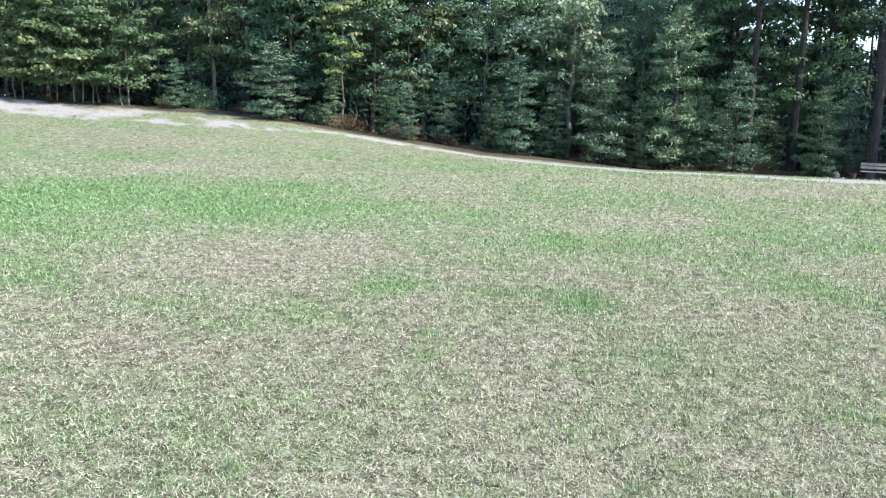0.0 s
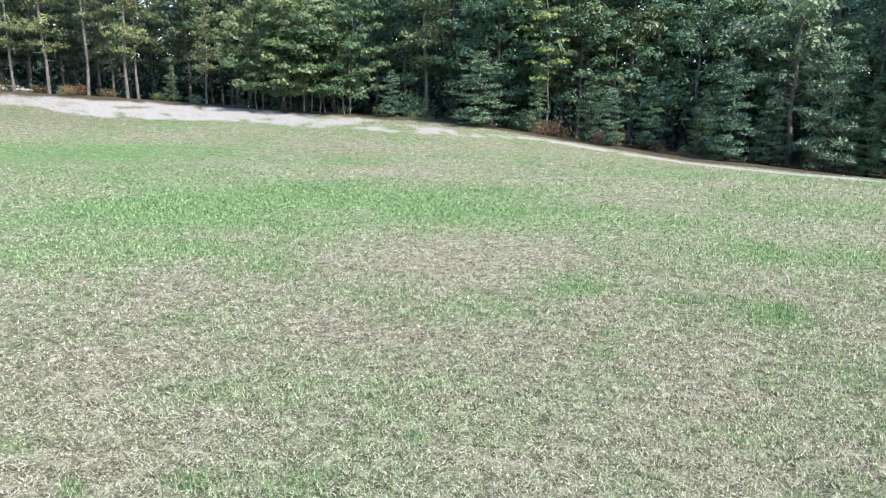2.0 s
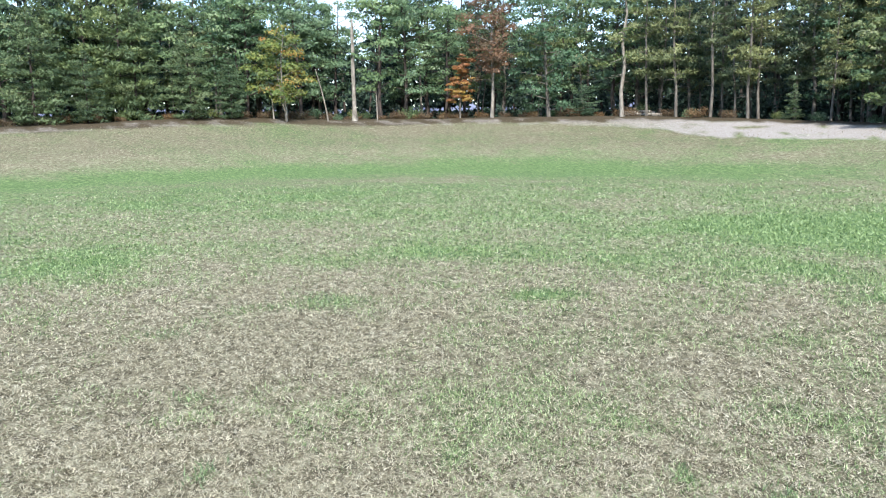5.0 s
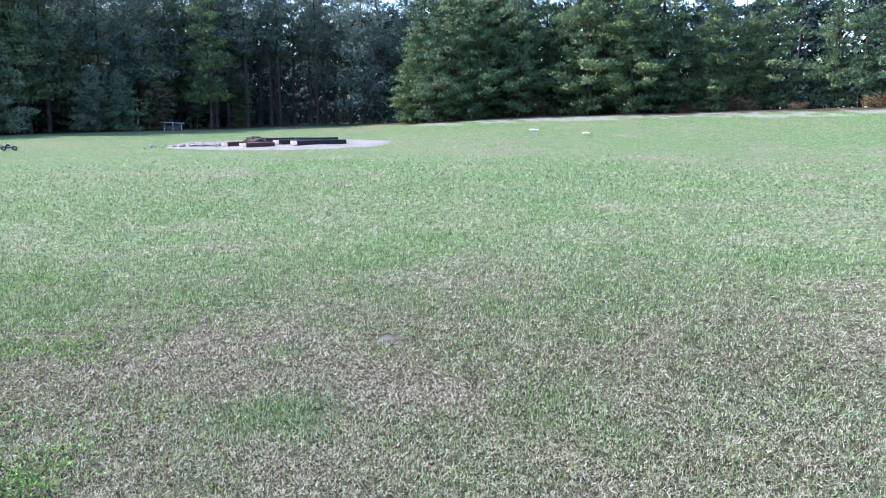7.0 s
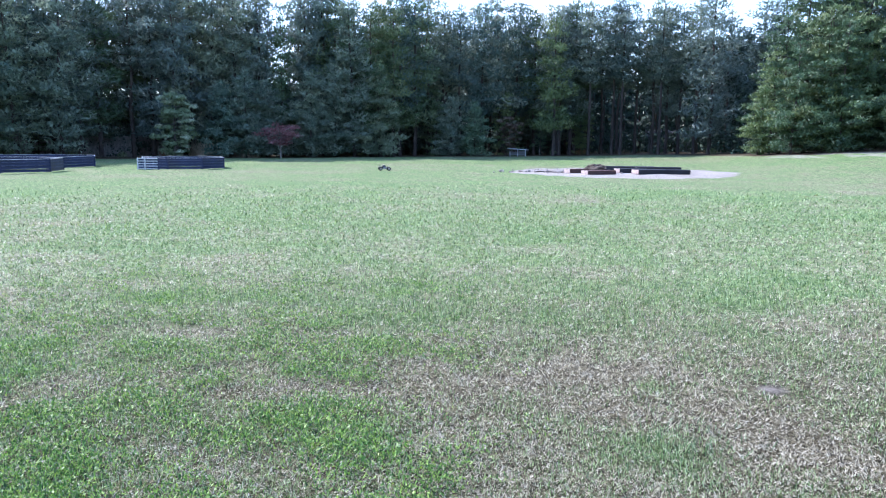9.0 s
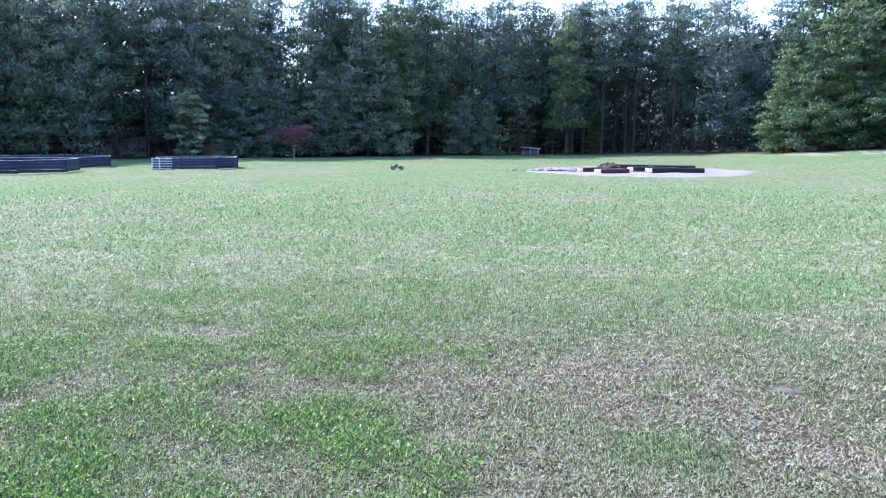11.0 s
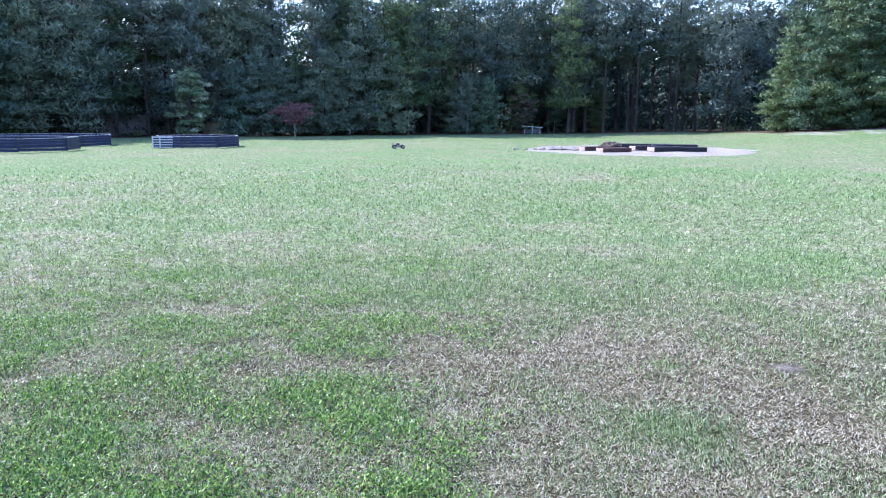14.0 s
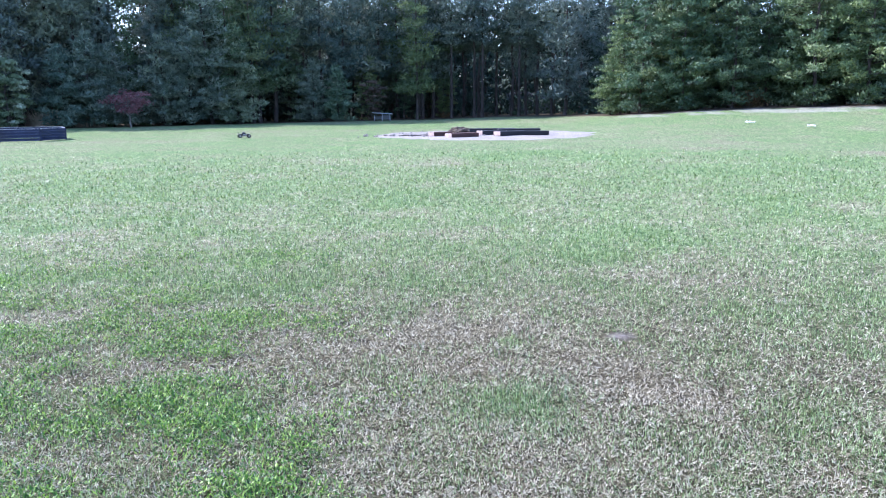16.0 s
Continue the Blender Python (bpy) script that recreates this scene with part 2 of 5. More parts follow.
def land(x, y):
    x, y = np.asarray(x, float), np.asarray(y, float)
    turn, far = polar(x, y)
    d, up = edge(turn)
    u = far / d
    rise = np.clip((u - 0.56) / 0.44, 0, 1) ** 1.35
    back = 1 - step(2.0, 6.0, u)
    small = (value_noise(x * 0.35, y * 0.35, 3) - 0.5) * 0.10 * step(6, 16, far) + (value_noise(x * 2.1, y * 2.1, 2) - 0.5) * 0.025
    return up * rise * back + small


def ground_z(x, y):
    return float(land(np.array([x]), np.array([y]))[0])


def at(turn, far):
    """A place on the land, by direction in degrees to the left of +y and distance."""
    x, y = -math.sin(radians(turn)) * far, math.cos(radians(turn)) * far
    return x, y, ground_z(x, y)


# greener or drier spots in the turf: x, y, long radius, short radius, direction of the long one, amount
# in the open lawn
ON_BANK = ((-7.0, 12.2, 1.36, 2.68, 12, 0.50),
           (-3.9, 11.3, 0.77, 0.96, 11, 0.60),
           (-3.9, 6.3, 0.29, 0.50, 7, 0.40),
           (1.0, 8.9, 0.35, 0.56, 9, 0.50),
           (2.3, 8.9, 0.93, 0.91, 9, 0.45),
           (4.4, 9.5, 1.09, 1.50, 9, 0.50),
           (0.9, 6.0, 0.29, 0.47, 7, 0.75),
           (0.3, 6.2, 0.39, 0.20, 7, 0.50),
           (-0.7, 6.4, 0.45, 0.30, 7, 0.30),
           (-0.3, 5.0, 0.09, 0.11, 6, 0.60),
           (-0.3, 4.5, 0.10, 0.10, 6, 0.50),
           (3.3, 6.4, 0.46, 0.93, 7, 0.30),
           (-1.0, 2.9, 0.07, 0.08, 5, 0.60),
           (0.7, 2.9, 0.08, 0.05, 5, 0.50),
           (-2.5, 7.9, 1.74, 0.89, 8, -0.30),
           (-7.6, 18.9, 2.42, 1.92, 17, -0.30))
# before the sandy wash
BY_WASH = ((-7.7, 9.5, 1.43, 2.23, 32, 0.45),
           (-3.9, 11.2, 0.82, 1.31, 32, 0.60),
           (-2.5, 11.4, 1.73, 1.08, 32, 0.40),
           (-5.1, 6.9, 1.10, 0.64, 32, 0.30),
           (-5.6, 3.7, 0.35, 0.28, 32, 0.40),
           (-1.8, 2.2, 0.15, 0.15, 32, 0.50),
           (-1.3, 2.4, 0.17, 0.12, 32, 0.50),
           (-0.7, 6.4, 0.33, 0.32, 32, 0.35),
           (-2.0, 7.4, 1.54, 1.14, 32, -0.35),
           (-8.7, 3.8, 1.05, 0.68, 56, 0.70),
           (-7.9, 10.6, 1.46, 1.87, 54, 0.50),
           (-10.6, -0.0, 1.71, 1.50, 56, 0.40),
           (-6.5, 1.8, 0.38, 0.30, 58, 0.75),
           (-6.5, 1.2, 0.31, 0.19, 58, 0.45),
           (-5.7, 3.7, 0.32, 0.23, 58, 0.60),
           (-6.0, 0.3, 0.25, 0.25, 59, 0.45))
# before the single trees
BY_TREES = ((-4.4, 0.2, 0.15, 0.10, 60, 0.45),
            (-3.3, 0.1, 0.06, 0.13, 60, 0.60),
            (-2.2, 2.0, 0.06, 0.12, 60, 0.60),
            (-2.9, 1.2, 0.08, 0.14, 60, 0.40),
            (-12.0, 2.8, 2.64, 1.08, 55, -0.25),
            (-5.1, 0.3, 0.63, 0.55, 59, -0.30),
            (-9.3, 6.1, 0.68, 0.78, 55, -0.30),
            (-23.3, 17.0, 6.09, 2.92, 43, 0.50))
# towards the pits
BY_PITS = ((4.7, -5.0, 0.15, 0.11, -164, 0.60),
           (0.7, -5.8, 0.10, 0.10, -164, 0.55),
           (0.6, -4.8, 0.34, 0.40, -164, 0.55),
           (2.1, -11.8, 0.74, 0.64, -163, -0.35),
           (3.7, -10.4, 0.61, 0.39, -163, -0.35),
           (-0.0, -4.9, 0.37, 0.45, -164, -0.30),
           (4.0, -6.2, 0.51, 0.26, -164, -0.30),
           (0.8, -6.1, 0.46, 0.23, -164, -0.30),
           (5.1, -7.3, 1.45, 0.61, -163, 0.30),
           (2.8, -7.0, 0.64, 0.29, -164, 0.30),
           (1.2, -10.2, 1.03, 0.41, -163, -0.25),
           (11.1, -11.3, 1.16, 1.46, -163, -0.25),
           (-0.3, -24.0, 3.35, 1.47, -163, 0.30))
SPOTS = ON_BANK + BY_WASH + BY_TREES + BY_PITS


def greenness(x, y):
    turn, far = polar(x, y)
    a = (turn + 45) % 360 - 45
    d, _ = edge(turn)
    u = far / d
    n1, n2 = value_noise(x * 0.16 + 3, y * 0.16, 4), value_noise(x * 0.9, y * 0.9 + 9, 3)
    first = step(130, 95, a) + step(250, 290, a)
    second = 1 - first
    g = 0.285 - 0.02 * first * step(12, 6, far) + 0.75 * (n1 - 0.5) + 0.6 * (n2 - 0.5) + 0.45 * (value_noise(x * 3.2 + 1, y * 3.2 + 4, 2) - 0.5)
    g = g + first * (0.26 * step(5.5, 13, far) * np.maximum(step(26, 11, far), step(26, 42, a) * step(0.72, 0.6, u)) * step(4, 22, a) - 0.05 * step(9, 6, far)
                     + 0.4 * np.exp(-((u - 0.6) / 0.05) ** 2) * step(10, 30, a) + 0.02 * step(0.72, 0.86, u) * step(20, 40, a) + 0.2 * step(0.6, 0.68, u) * step(0.95, 0.8, u) * step(46, 32, a))
    g = g + second * (0.5 * step(3.0, 13, far) - 0.1 + 0.13 * step(198, 212, a) * step(8, 4, far))
    for sx, sy, ra, rb, way, amount in SPOTS:
        c, s = math.cos(radians(way)), math.sin(radians(way))
        p, q = ((x - sx) * c + (y - sy) * s) / ra, (-(x - sx) * s + (y - sy) * c) / rb
        g = g + 0.85 * amount * np.exp(-(p * p + q * q) * 1.2) * (0.7 + 0.6 * n2)
    return np.clip(g, 0.0, 1.0)


def bare(x, y):
    """Sand and gravel showing through: the path and wash along the wood's edge."""
    turn, far = polar(x, y)
    a = (turn + 45) % 360 - 45
    d, _ = edge(turn)
    u = far / d + (value_noise(x * 0.35, y * 0.35, 4) - 0.5) * 0.06 + (value_noise(x * 2.2, y * 2.2, 3) - 0.5) * 0.03
    wide = step(27, 33, a) * step(52, 44, a)
    lo = np.interp(a, (-45, -26, -17, -7, 2, 8, 13, 16, 22, 34, 42, 47, 56, 100, 150, 170, 178), (0.62, 0.65, 0.72, 0.78, 0.86, 0.91, 0.885, 0.865, 0.84, 0.85, 0.82, 0.89, 0.93, 0.93, 0.90, 0.90, 0.95))
    hi = np.interp(a, (-45, -26, -17, -7, 2, 8, 13, 16, 22, 34, 42, 56, 100, 150, 170, 178), (0.71, 0.74, 0.79, 0.82, 0.90, 0.95, 0.925, 0.915, 0.95, 0.97, 0.965, 0.985, 0.985, 0.985, 0.98, 0.98))
    amount = np.interp(a, (-45, 10, 18, 40, 50, 70, 95, 150, 160, 172, 178), (0.95, 0.95, 0.7, 0.88, 0.5, 0.38, 0.4, 0.52, 0.52, 0.45, 0.0))
    m = step(lo - 0.012, lo + 0.012, u) * step(hi + 0.012, hi - 0.012, u)
    speck = step(0.3, 0.55, value_noise(x * 1.3, y * 1.3, 4) + 0.12 * wide + 0.14 * step(12, 0, a))
    m = m * amount * speck
    for sx, sy, ra, rb in ((-0.05, -5.95, 0.12, 0.06),):   # a scuffed bare spot in the lawn
        m = np.maximum(m, 0.75 * np.exp(-((x - sx) / ra) ** 2 - ((y - sy) / rb) ** 2))
    return m


def litter(x, y):
    turn, far = polar(x, y)
    d, _ = edge(turn)
    u = far / d + (value_noise(x * 0.3 + 7, y * 0.3, 3) - 0.5) * 0.04
    a = (turn + 45) % 360 - 45
    lo = np.interp(a, (-45, -10, 2, 10, 46, 52, 95, 110, 260, 315), (0.84, 0.85, 0.92, 0.965, 0.965, 0.945, 0.945, 0.965, 0.965, 0.84))
    bank = 0.31 * step(0.62, 0.8, u) * step(28, 44, a) * step(150, 100, a)
    return np.maximum(step(lo - 0.02, lo + 0.02, u), bank)


def gap_shade(x, y):
    """Shade between the blades, to be darkened into the ground colour; strongest near the middle."""
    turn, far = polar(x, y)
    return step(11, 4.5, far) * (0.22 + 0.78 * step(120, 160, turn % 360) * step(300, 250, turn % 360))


def array_mesh(name, verts, size, mat, smooth=False):
    """A mesh of separate faces with the given number of corners, from one array of corners in order."""
    verts = np.ascontiguousarray(verts, np.float32).reshape(-1, 3)
    n = len(verts)
    me = bpy.data.meshes.new(name)
    me.vertices.add(n)
    me.vertices.foreach_set("co", verts.ravel())
    me.loops.add(n)
    me.loops.foreach_set("vertex_index", np.arange(n, dtype=np.int32))
    me.polygons.add(n // size)
    me.polygons.foreach_set("loop_start", np.arange(0, n, size, dtype=np.int32))
    if smooth:
        me.polygons.foreach_set("use_smooth", np.ones(n // size, bool))
    me.materials.append(mat)
    me.update(calc_edges=True)
    return me


def values(me, name, v):
    a = me.attributes.new(name, "FLOAT", "POINT")
    a.data.foreach_set("value", np.ascontiguousarray(v, np.float32))


# ---- the ground ----
def turf_colours(n, l, green, straw_stops, green_stops, pick):
    r1, r2 = ramp(n, straw_stops), ramp(n, green_stops)
    l.new(pick, r1.inputs["Fac"])
    l.new(pick, r2.inputs["Fac"])
    return mix_colour(n, l, r1.outputs["Color"], r2.outputs["Color"], green)


STRAW = ((0.0, (0.08, 0.068, 0.045)), (0.25, (0.27, 0.236, 0.165)), (0.6, (0.6, 0.545, 0.41)), (1.0, (0.76, 0.715, 0.57)))
GREEN = ((0.0, (0.03, 0.065, 0.02)), (0.3, (0.125, 0.21, 0.08)), (0.65, (0.33, 0.45, 0.195)), (1.0, (0.58, 0.69, 0.41)))
# lying thatch has less contrast than the blades that stand in it
STRAW_NAP = ((0.0, (0.07, 0.06, 0.04)), (0.3, (0.19, 0.168, 0.108)), (0.65, (0.46, 0.43, 0.3)), (1.0, (0.6, 0.57, 0.42)))
GREEN_NAP = ((0.0, (0.04, 0.075, 0.03)), (0.3, (0.105, 0.175, 0.068)), (0.65, (0.275, 0.375, 0.148)), (1.0, (0.41, 0.5, 0.23)))


def ragged(n, l, amount, scale, wild):
    """Patches with a ragged edge, from a smooth amount."""
    spread, less, cut = noise_node(n, l, scale, 6, rough=0.7), n.new("ShaderNodeMath"), n.new("ShaderNodeMapRange")
    less.operation = "MULTIPLY_ADD"
    less.inputs[1].default_value = -wild
    l.new(spread.outputs["Fac"], less.inputs[0])
    l.new(amount, less.inputs[2])
    cut.inputs["From Min"].default_value, cut.inputs["From Max"].default_value = 0.2 - wild / 2, 0.72 - wild / 2
    l.new(less.outputs[0], cut.inputs["Value"])
    return cut.outputs["Result"]


def ground_material():
    m, n, l, b = material("mown_turf", 0.95)
    mid = noise_node(n, l, 8, 8, rough=0.85)
    place = n.new("ShaderNodeTexCoord")
    strokes = None
    for k, turn in enumerate((10, 55, 100, 148)):   # short fallen stems, lying every way
        at_turn, along_stem = n.new("ShaderNodeMapping"), n.new("ShaderNodeTexNoise")
        at_turn.vector_type = "TEXTURE"
        at_turn.inputs["Rotation"].default_value = (0, 0, radians(turn))
        at_turn.inputs["Scale"].default_value = (0.042, 0.0095, 0.042)
        at_turn.inputs["Location"].default_value = (0.37 * k, 0.71 * k, 0)
        along_stem.inputs["Scale"].default_value, along_stem.inputs["Detail"].default_value = 1.0, 1.5
        l.new(place.outputs["Object"], at_turn.inputs["Vector"])
        l.new(at_turn.outputs["Vector"], along_stem.inputs["Vector"])
        if strokes is None:
            strokes = along_stem.outputs["Fac"]
        else:
            most = n.new("ShaderNodeMath")
            most.operation = "MAXIMUM"
            l.new(strokes, most.inputs[0])
            l.new(along_stem.outputs["Fac"], most.inputs[1])
            strokes = most.outputs[0]
    fade = n.new("ShaderNodeMath")       # stem strokes weaken to an even nap where the gap-shade mask is low
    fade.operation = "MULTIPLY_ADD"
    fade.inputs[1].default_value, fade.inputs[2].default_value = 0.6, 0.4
    l.new(attribute(n, "gap_shade"), fade.inputs[0])
    rest = n.new("ShaderNodeMath")
    rest.operation = "SUBTRACT"
    rest.inputs[1].default_value = 0.63
    l.new(strokes, rest.inputs[0])
    scaled = n.new("ShaderNodeMath")
    scaled.operation = "MULTIPLY_ADD"
    scaled.inputs[2].default_value = 0.63
    l.new(rest.outputs[0], scaled.inputs[0])
    l.new(fade.outputs[0], scaled.inputs[1])
    strokes = scaled.outputs[0]
    both = n.new("ShaderNodeMath")
    both.operation = "MULTIPLY_ADD"
    both.inputs[1].default_value = 0.75
    l.new(mid.outputs["Fac"], both.inputs[0])
    l.new(strokes, both.inputs[2])
    pick = n.new("ShaderNodeMapRange")
    pick.inputs["From Min"].default_value, pick.inputs["From Max"].default_value = 0.89, 1.18
    l.new(both.outputs[0], pick.inputs["Value"])
    fleck = noise_node(n, l, 45, 3, rough=0.7)      # green stems stand singly among dry ones
    lean = n.new("ShaderNodeMath")
    lean.operation = "MULTIPLY_ADD"
    lean.inputs[1].default_value = 0.42
    lean.inputs[2].default_value = 0.29
    l.new(attribute(n, "green"), lean.inputs[0])
    over = n.new("ShaderNodeMath")
    over.operation = "SUBTRACT"
    l.new(lean.outputs[0], over.inputs[0])
    l.new(fleck.outputs["Fac"], over.inputs[1])
    mosaic = n.new("ShaderNodeMapRange")
    mosaic.inputs["From Min"].default_value, mosaic.inputs["From Max"].default_value = -0.14, 0.14
    l.new(over.outputs[0], mosaic.inputs["Value"])
    turf = turf_colours(n, l, mosaic.outputs["Result"], STRAW_NAP, GREEN_NAP, pick.outputs["Result"])
    grit = noise_node(n, l, 16, 5, rough=0.7)
    sand = ramp(n, ((0.3, (0.22, 0.195, 0.17)), (0.5, (0.38, 0.345, 0.315)), (0.7, (0.56, 0.52, 0.485))))
    l.new(grit.outputs["Fac"], sand.inputs["Fac"])
    leaves = ramp(n, ((0.3, (0.035, 0.028, 0.019)), (0.55, (0.1, 0.08, 0.052)), (0.75, (0.22, 0.18, 0.12))))
    l.new(mid.outputs["Fac"], leaves.inputs["Fac"])
    c = mix_colour(n, l, turf, leaves.outputs["Color"], ragged(n, l, attribute(n, "litter"), 5.0, 0.9))
    c = mix_colour(n, l, c, sand.outputs["Color"], ragged(n, l, attribute(n, "sand"), 4.5, 0.9))
    # shade between the blades is multiplied into the ground colour here
    c = mix_colour(n, l, c, mix_colour(n, l, c, (0.5, 0.47, 0.43), 1.0, "MULTIPLY"), attribute(n, "gap_shade"))
    l.new(c, b.inputs["Base Color"])
    b.inputs["Specular IOR Level"].default_value = 0.06
    bump(n, l, b, both.outputs[0], 0.7, 0.03)
    return m


def build_ground():
    turns = np.radians(np.arange(0, 360, 0.6))
    far = np.concatenate([np.linspace(0.3, 2.2, 8)[:-1], 2.2 * (100 / 2.2) ** np.linspace(0, 1, 150), 100 * 25 ** np.linspace(0, 1, 14)[1:]])
    t, f = np.meshgrid(turns, far, indexing="ij")
    x, y = (-np.sin(t) * f).ravel(), (np.cos(t) * f).ravel()
    z = land(x, y)
    verts = np.concatenate([np.stack([x, y, z], 1), [[0, 0, 0.0]]])
    a, k = len(turns), len(far)
    i, j = np.meshgrid(np.arange(a), np.arange(k - 1), indexing="ij")
    i2 = (i + 1) % a
    quads = np.stack([i * k + j, i * k + j + 1, i2 * k + j + 1, i2 * k + j], -1).reshape(-1, 4)
    tris = np.stack([np.full(a, a * k), np.arange(a) * k, ((np.arange(a) + 1) % a) * k], 1)
    me = bpy.data.meshes.new("ground")
    me.vertices.add(len(verts))
    me.vertices.foreach_set("co", verts.astype(np.float32).ravel())
    corners = np.concatenate([quads.ravel(), tris.ravel()]).astype(np.int32)
    me.loops.add(len(corners))
    me.loops.foreach_set("vertex_index", corners)
    starts = np.concatenate([np.arange(len(quads)) * 4, len(quads) * 4 + np.arange(len(tris)) * 3]).astype(np.int32)
    me.polygons.add(len(starts))
    me.polygons.foreach_set("loop_start", starts)
    me.polygons.foreach_set("use_smooth", np.ones(len(starts), bool))
    me.update(calc_edges=True)
    for name, fn in (("green", greenness), ("sand", bare), ("litter", litter), ("gap_shade", gap_shade)):
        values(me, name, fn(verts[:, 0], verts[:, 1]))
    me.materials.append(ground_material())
    tagged(new("ground", me), "mown field of dry straw and green grass", "ground", kind="structure")


build_ground()


def blade_material():
    m, n, l, b = material("grass_blades", 0.5)
    g = n.new("ShaderNodeNewGeometry")
    tuft = noise_node(n, l, 26, 3, rough=0.75)        # blades of one tuft are alike
    alike = n.new("ShaderNodeMath")
    alike.operation = "MULTIPLY_ADD"
    alike.inputs[1].default_value = 0.85
    l.new(g.outputs["Random Per Island"], alike.inputs[0])
    shift = n.new("ShaderNodeMapRange")
    shift.inputs["From Min"].default_value, shift.inputs["From Max"].default_value = 0.3, 0.7
    shift.inputs["To Min"].default_value, shift.inputs["To Max"].default_value = -0.17, 0.36
    l.new(tuft.outputs["Fac"], shift.inputs["Value"])
    l.new(shift.outputs["Result"], alike.inputs[2])
    col = turf_colours(n, l, attribute(n, "green"), STRAW, GREEN, alike.outputs[0])
    l.new(col, b.inputs["Base Color"])
    b.inputs["Specular IOR Level"].default_value = 0.17
    upright(n, l, g, b, 0.05)
    t = n.new("ShaderNodeBsdfTranslucent")
    l.new(mix_colour(n, l, col, (1.0, 1.0, 0.62), 1.0, "MULTIPLY"), t.inputs["Color"])   # light through a blade is yellower
    mix = n.new("ShaderNodeMixShader")
    mix.inputs["Fac"].default_value = 0.26
    l.new(b.outputs["BSDF"], mix.inputs[1])
    l.new(t.outputs["BSDF"], mix.inputs[2])
    l.new(mix.outputs["Shader"], n["Material Output"].inputs["Surface"])
    return m


turf_rng = np.random.default_rng(57)


def build_grass(count):
    far = 2.5 * 11.5 ** turf_rng.random(count)
    turn = np.radians(turf_rng.uniform(-34, 233, count))
    inner = turf_rng.random(count) < 0.11           # the turf round the standing place
    far = np.where(inner, 4.6 * np.sqrt(turf_rng.random(count)), far)
    turn = np.where(inner, turf_rng.uniform(0, 2 * np.pi, count), turn)
    x, y = 0.4 - np.sin(turn) * far, -0.5 + np.cos(turn) * far
    keep = (bare(x, y) < 0.25 * turf_rng.random(count) + 0.05) & (litter(x, y) < 0.9) & (turf_rng.random(count) < step(29, 9, far))
    x, y, far = x[keep], y[keep], far[keep]
    count = len(x)
    g = greenness(x, y)
    is_green = (turf_rng.random(count) < g * 1.05).astype(float)
    z = land(x, y) - 0.004
    grow = np.maximum(1.0, far / 3.6) ** 0.9
    long = turf_rng.uniform(0.014, 0.032, count) * (1 + 0.3 * is_green * g) * grow ** 0.65
    wide = turf_rng.uniform(0.0024, 0.005, count) * grow
    way = turf_rng.uniform(0, 2 * np.pi, count)
    lift = np.radians(np.where(is_green > 0, turf_rng.uniform(20, 75, count), turf_rng.uniform(3, 38, count)) * np.clip(8.0 / far, 0.7, 1.0) * np.where(np.degrees(np.arctan2(-x, y)) % 360 > 150, 1.3, 1.0))
    ahead = np.stack([np.cos(way) * np.cos(lift), np.sin(way) * np.cos(lift), np.sin(lift)], 1)
    side = np.stack([-np.sin(way), np.cos(way), turf_rng.normal(0, 0.4, count)], 1)
    base = np.stack([x, y, z + turf_rng.uniform(0, 0.012, count)], 1)
    verts = np.stack([base - side * wide[:, None] / 2, base + side * wide[:, None] / 2, base + ahead * long[:, None]], 1)
    me = array_mesh("grass", verts, 3, blade_material())
    values(me, "green", np.repeat(is_green, 3))
    tagged(new("grass", me), "short mown grass, part dry straw, part green", "grass", kind="stuff")


build_grass(1500000)


def lying_leaves(x, y, z, long, wide, low, high):
    n = len(x)
    way, lift = turf_rng.uniform(0, 2 * np.pi, n), np.radians(turf_rng.uniform(low, high, n))
    ahead = np.stack([np.cos(way) * np.cos(lift), np.sin(way) * np.cos(lift), np.sin(lift)], 1)
    side = np.stack([-np.sin(way), np.cos(way), turf_rng.normal(0, 0.35, n)], 1)
    base, long, wide = np.stack([x, y, z], 1), long[:, None], wide[:, None]
    return np.stack([base, base + ahead * long * 0.45 - side * wide / 2, base + ahead * long, base + ahead * long * 0.45 + side * wide / 2], 1)


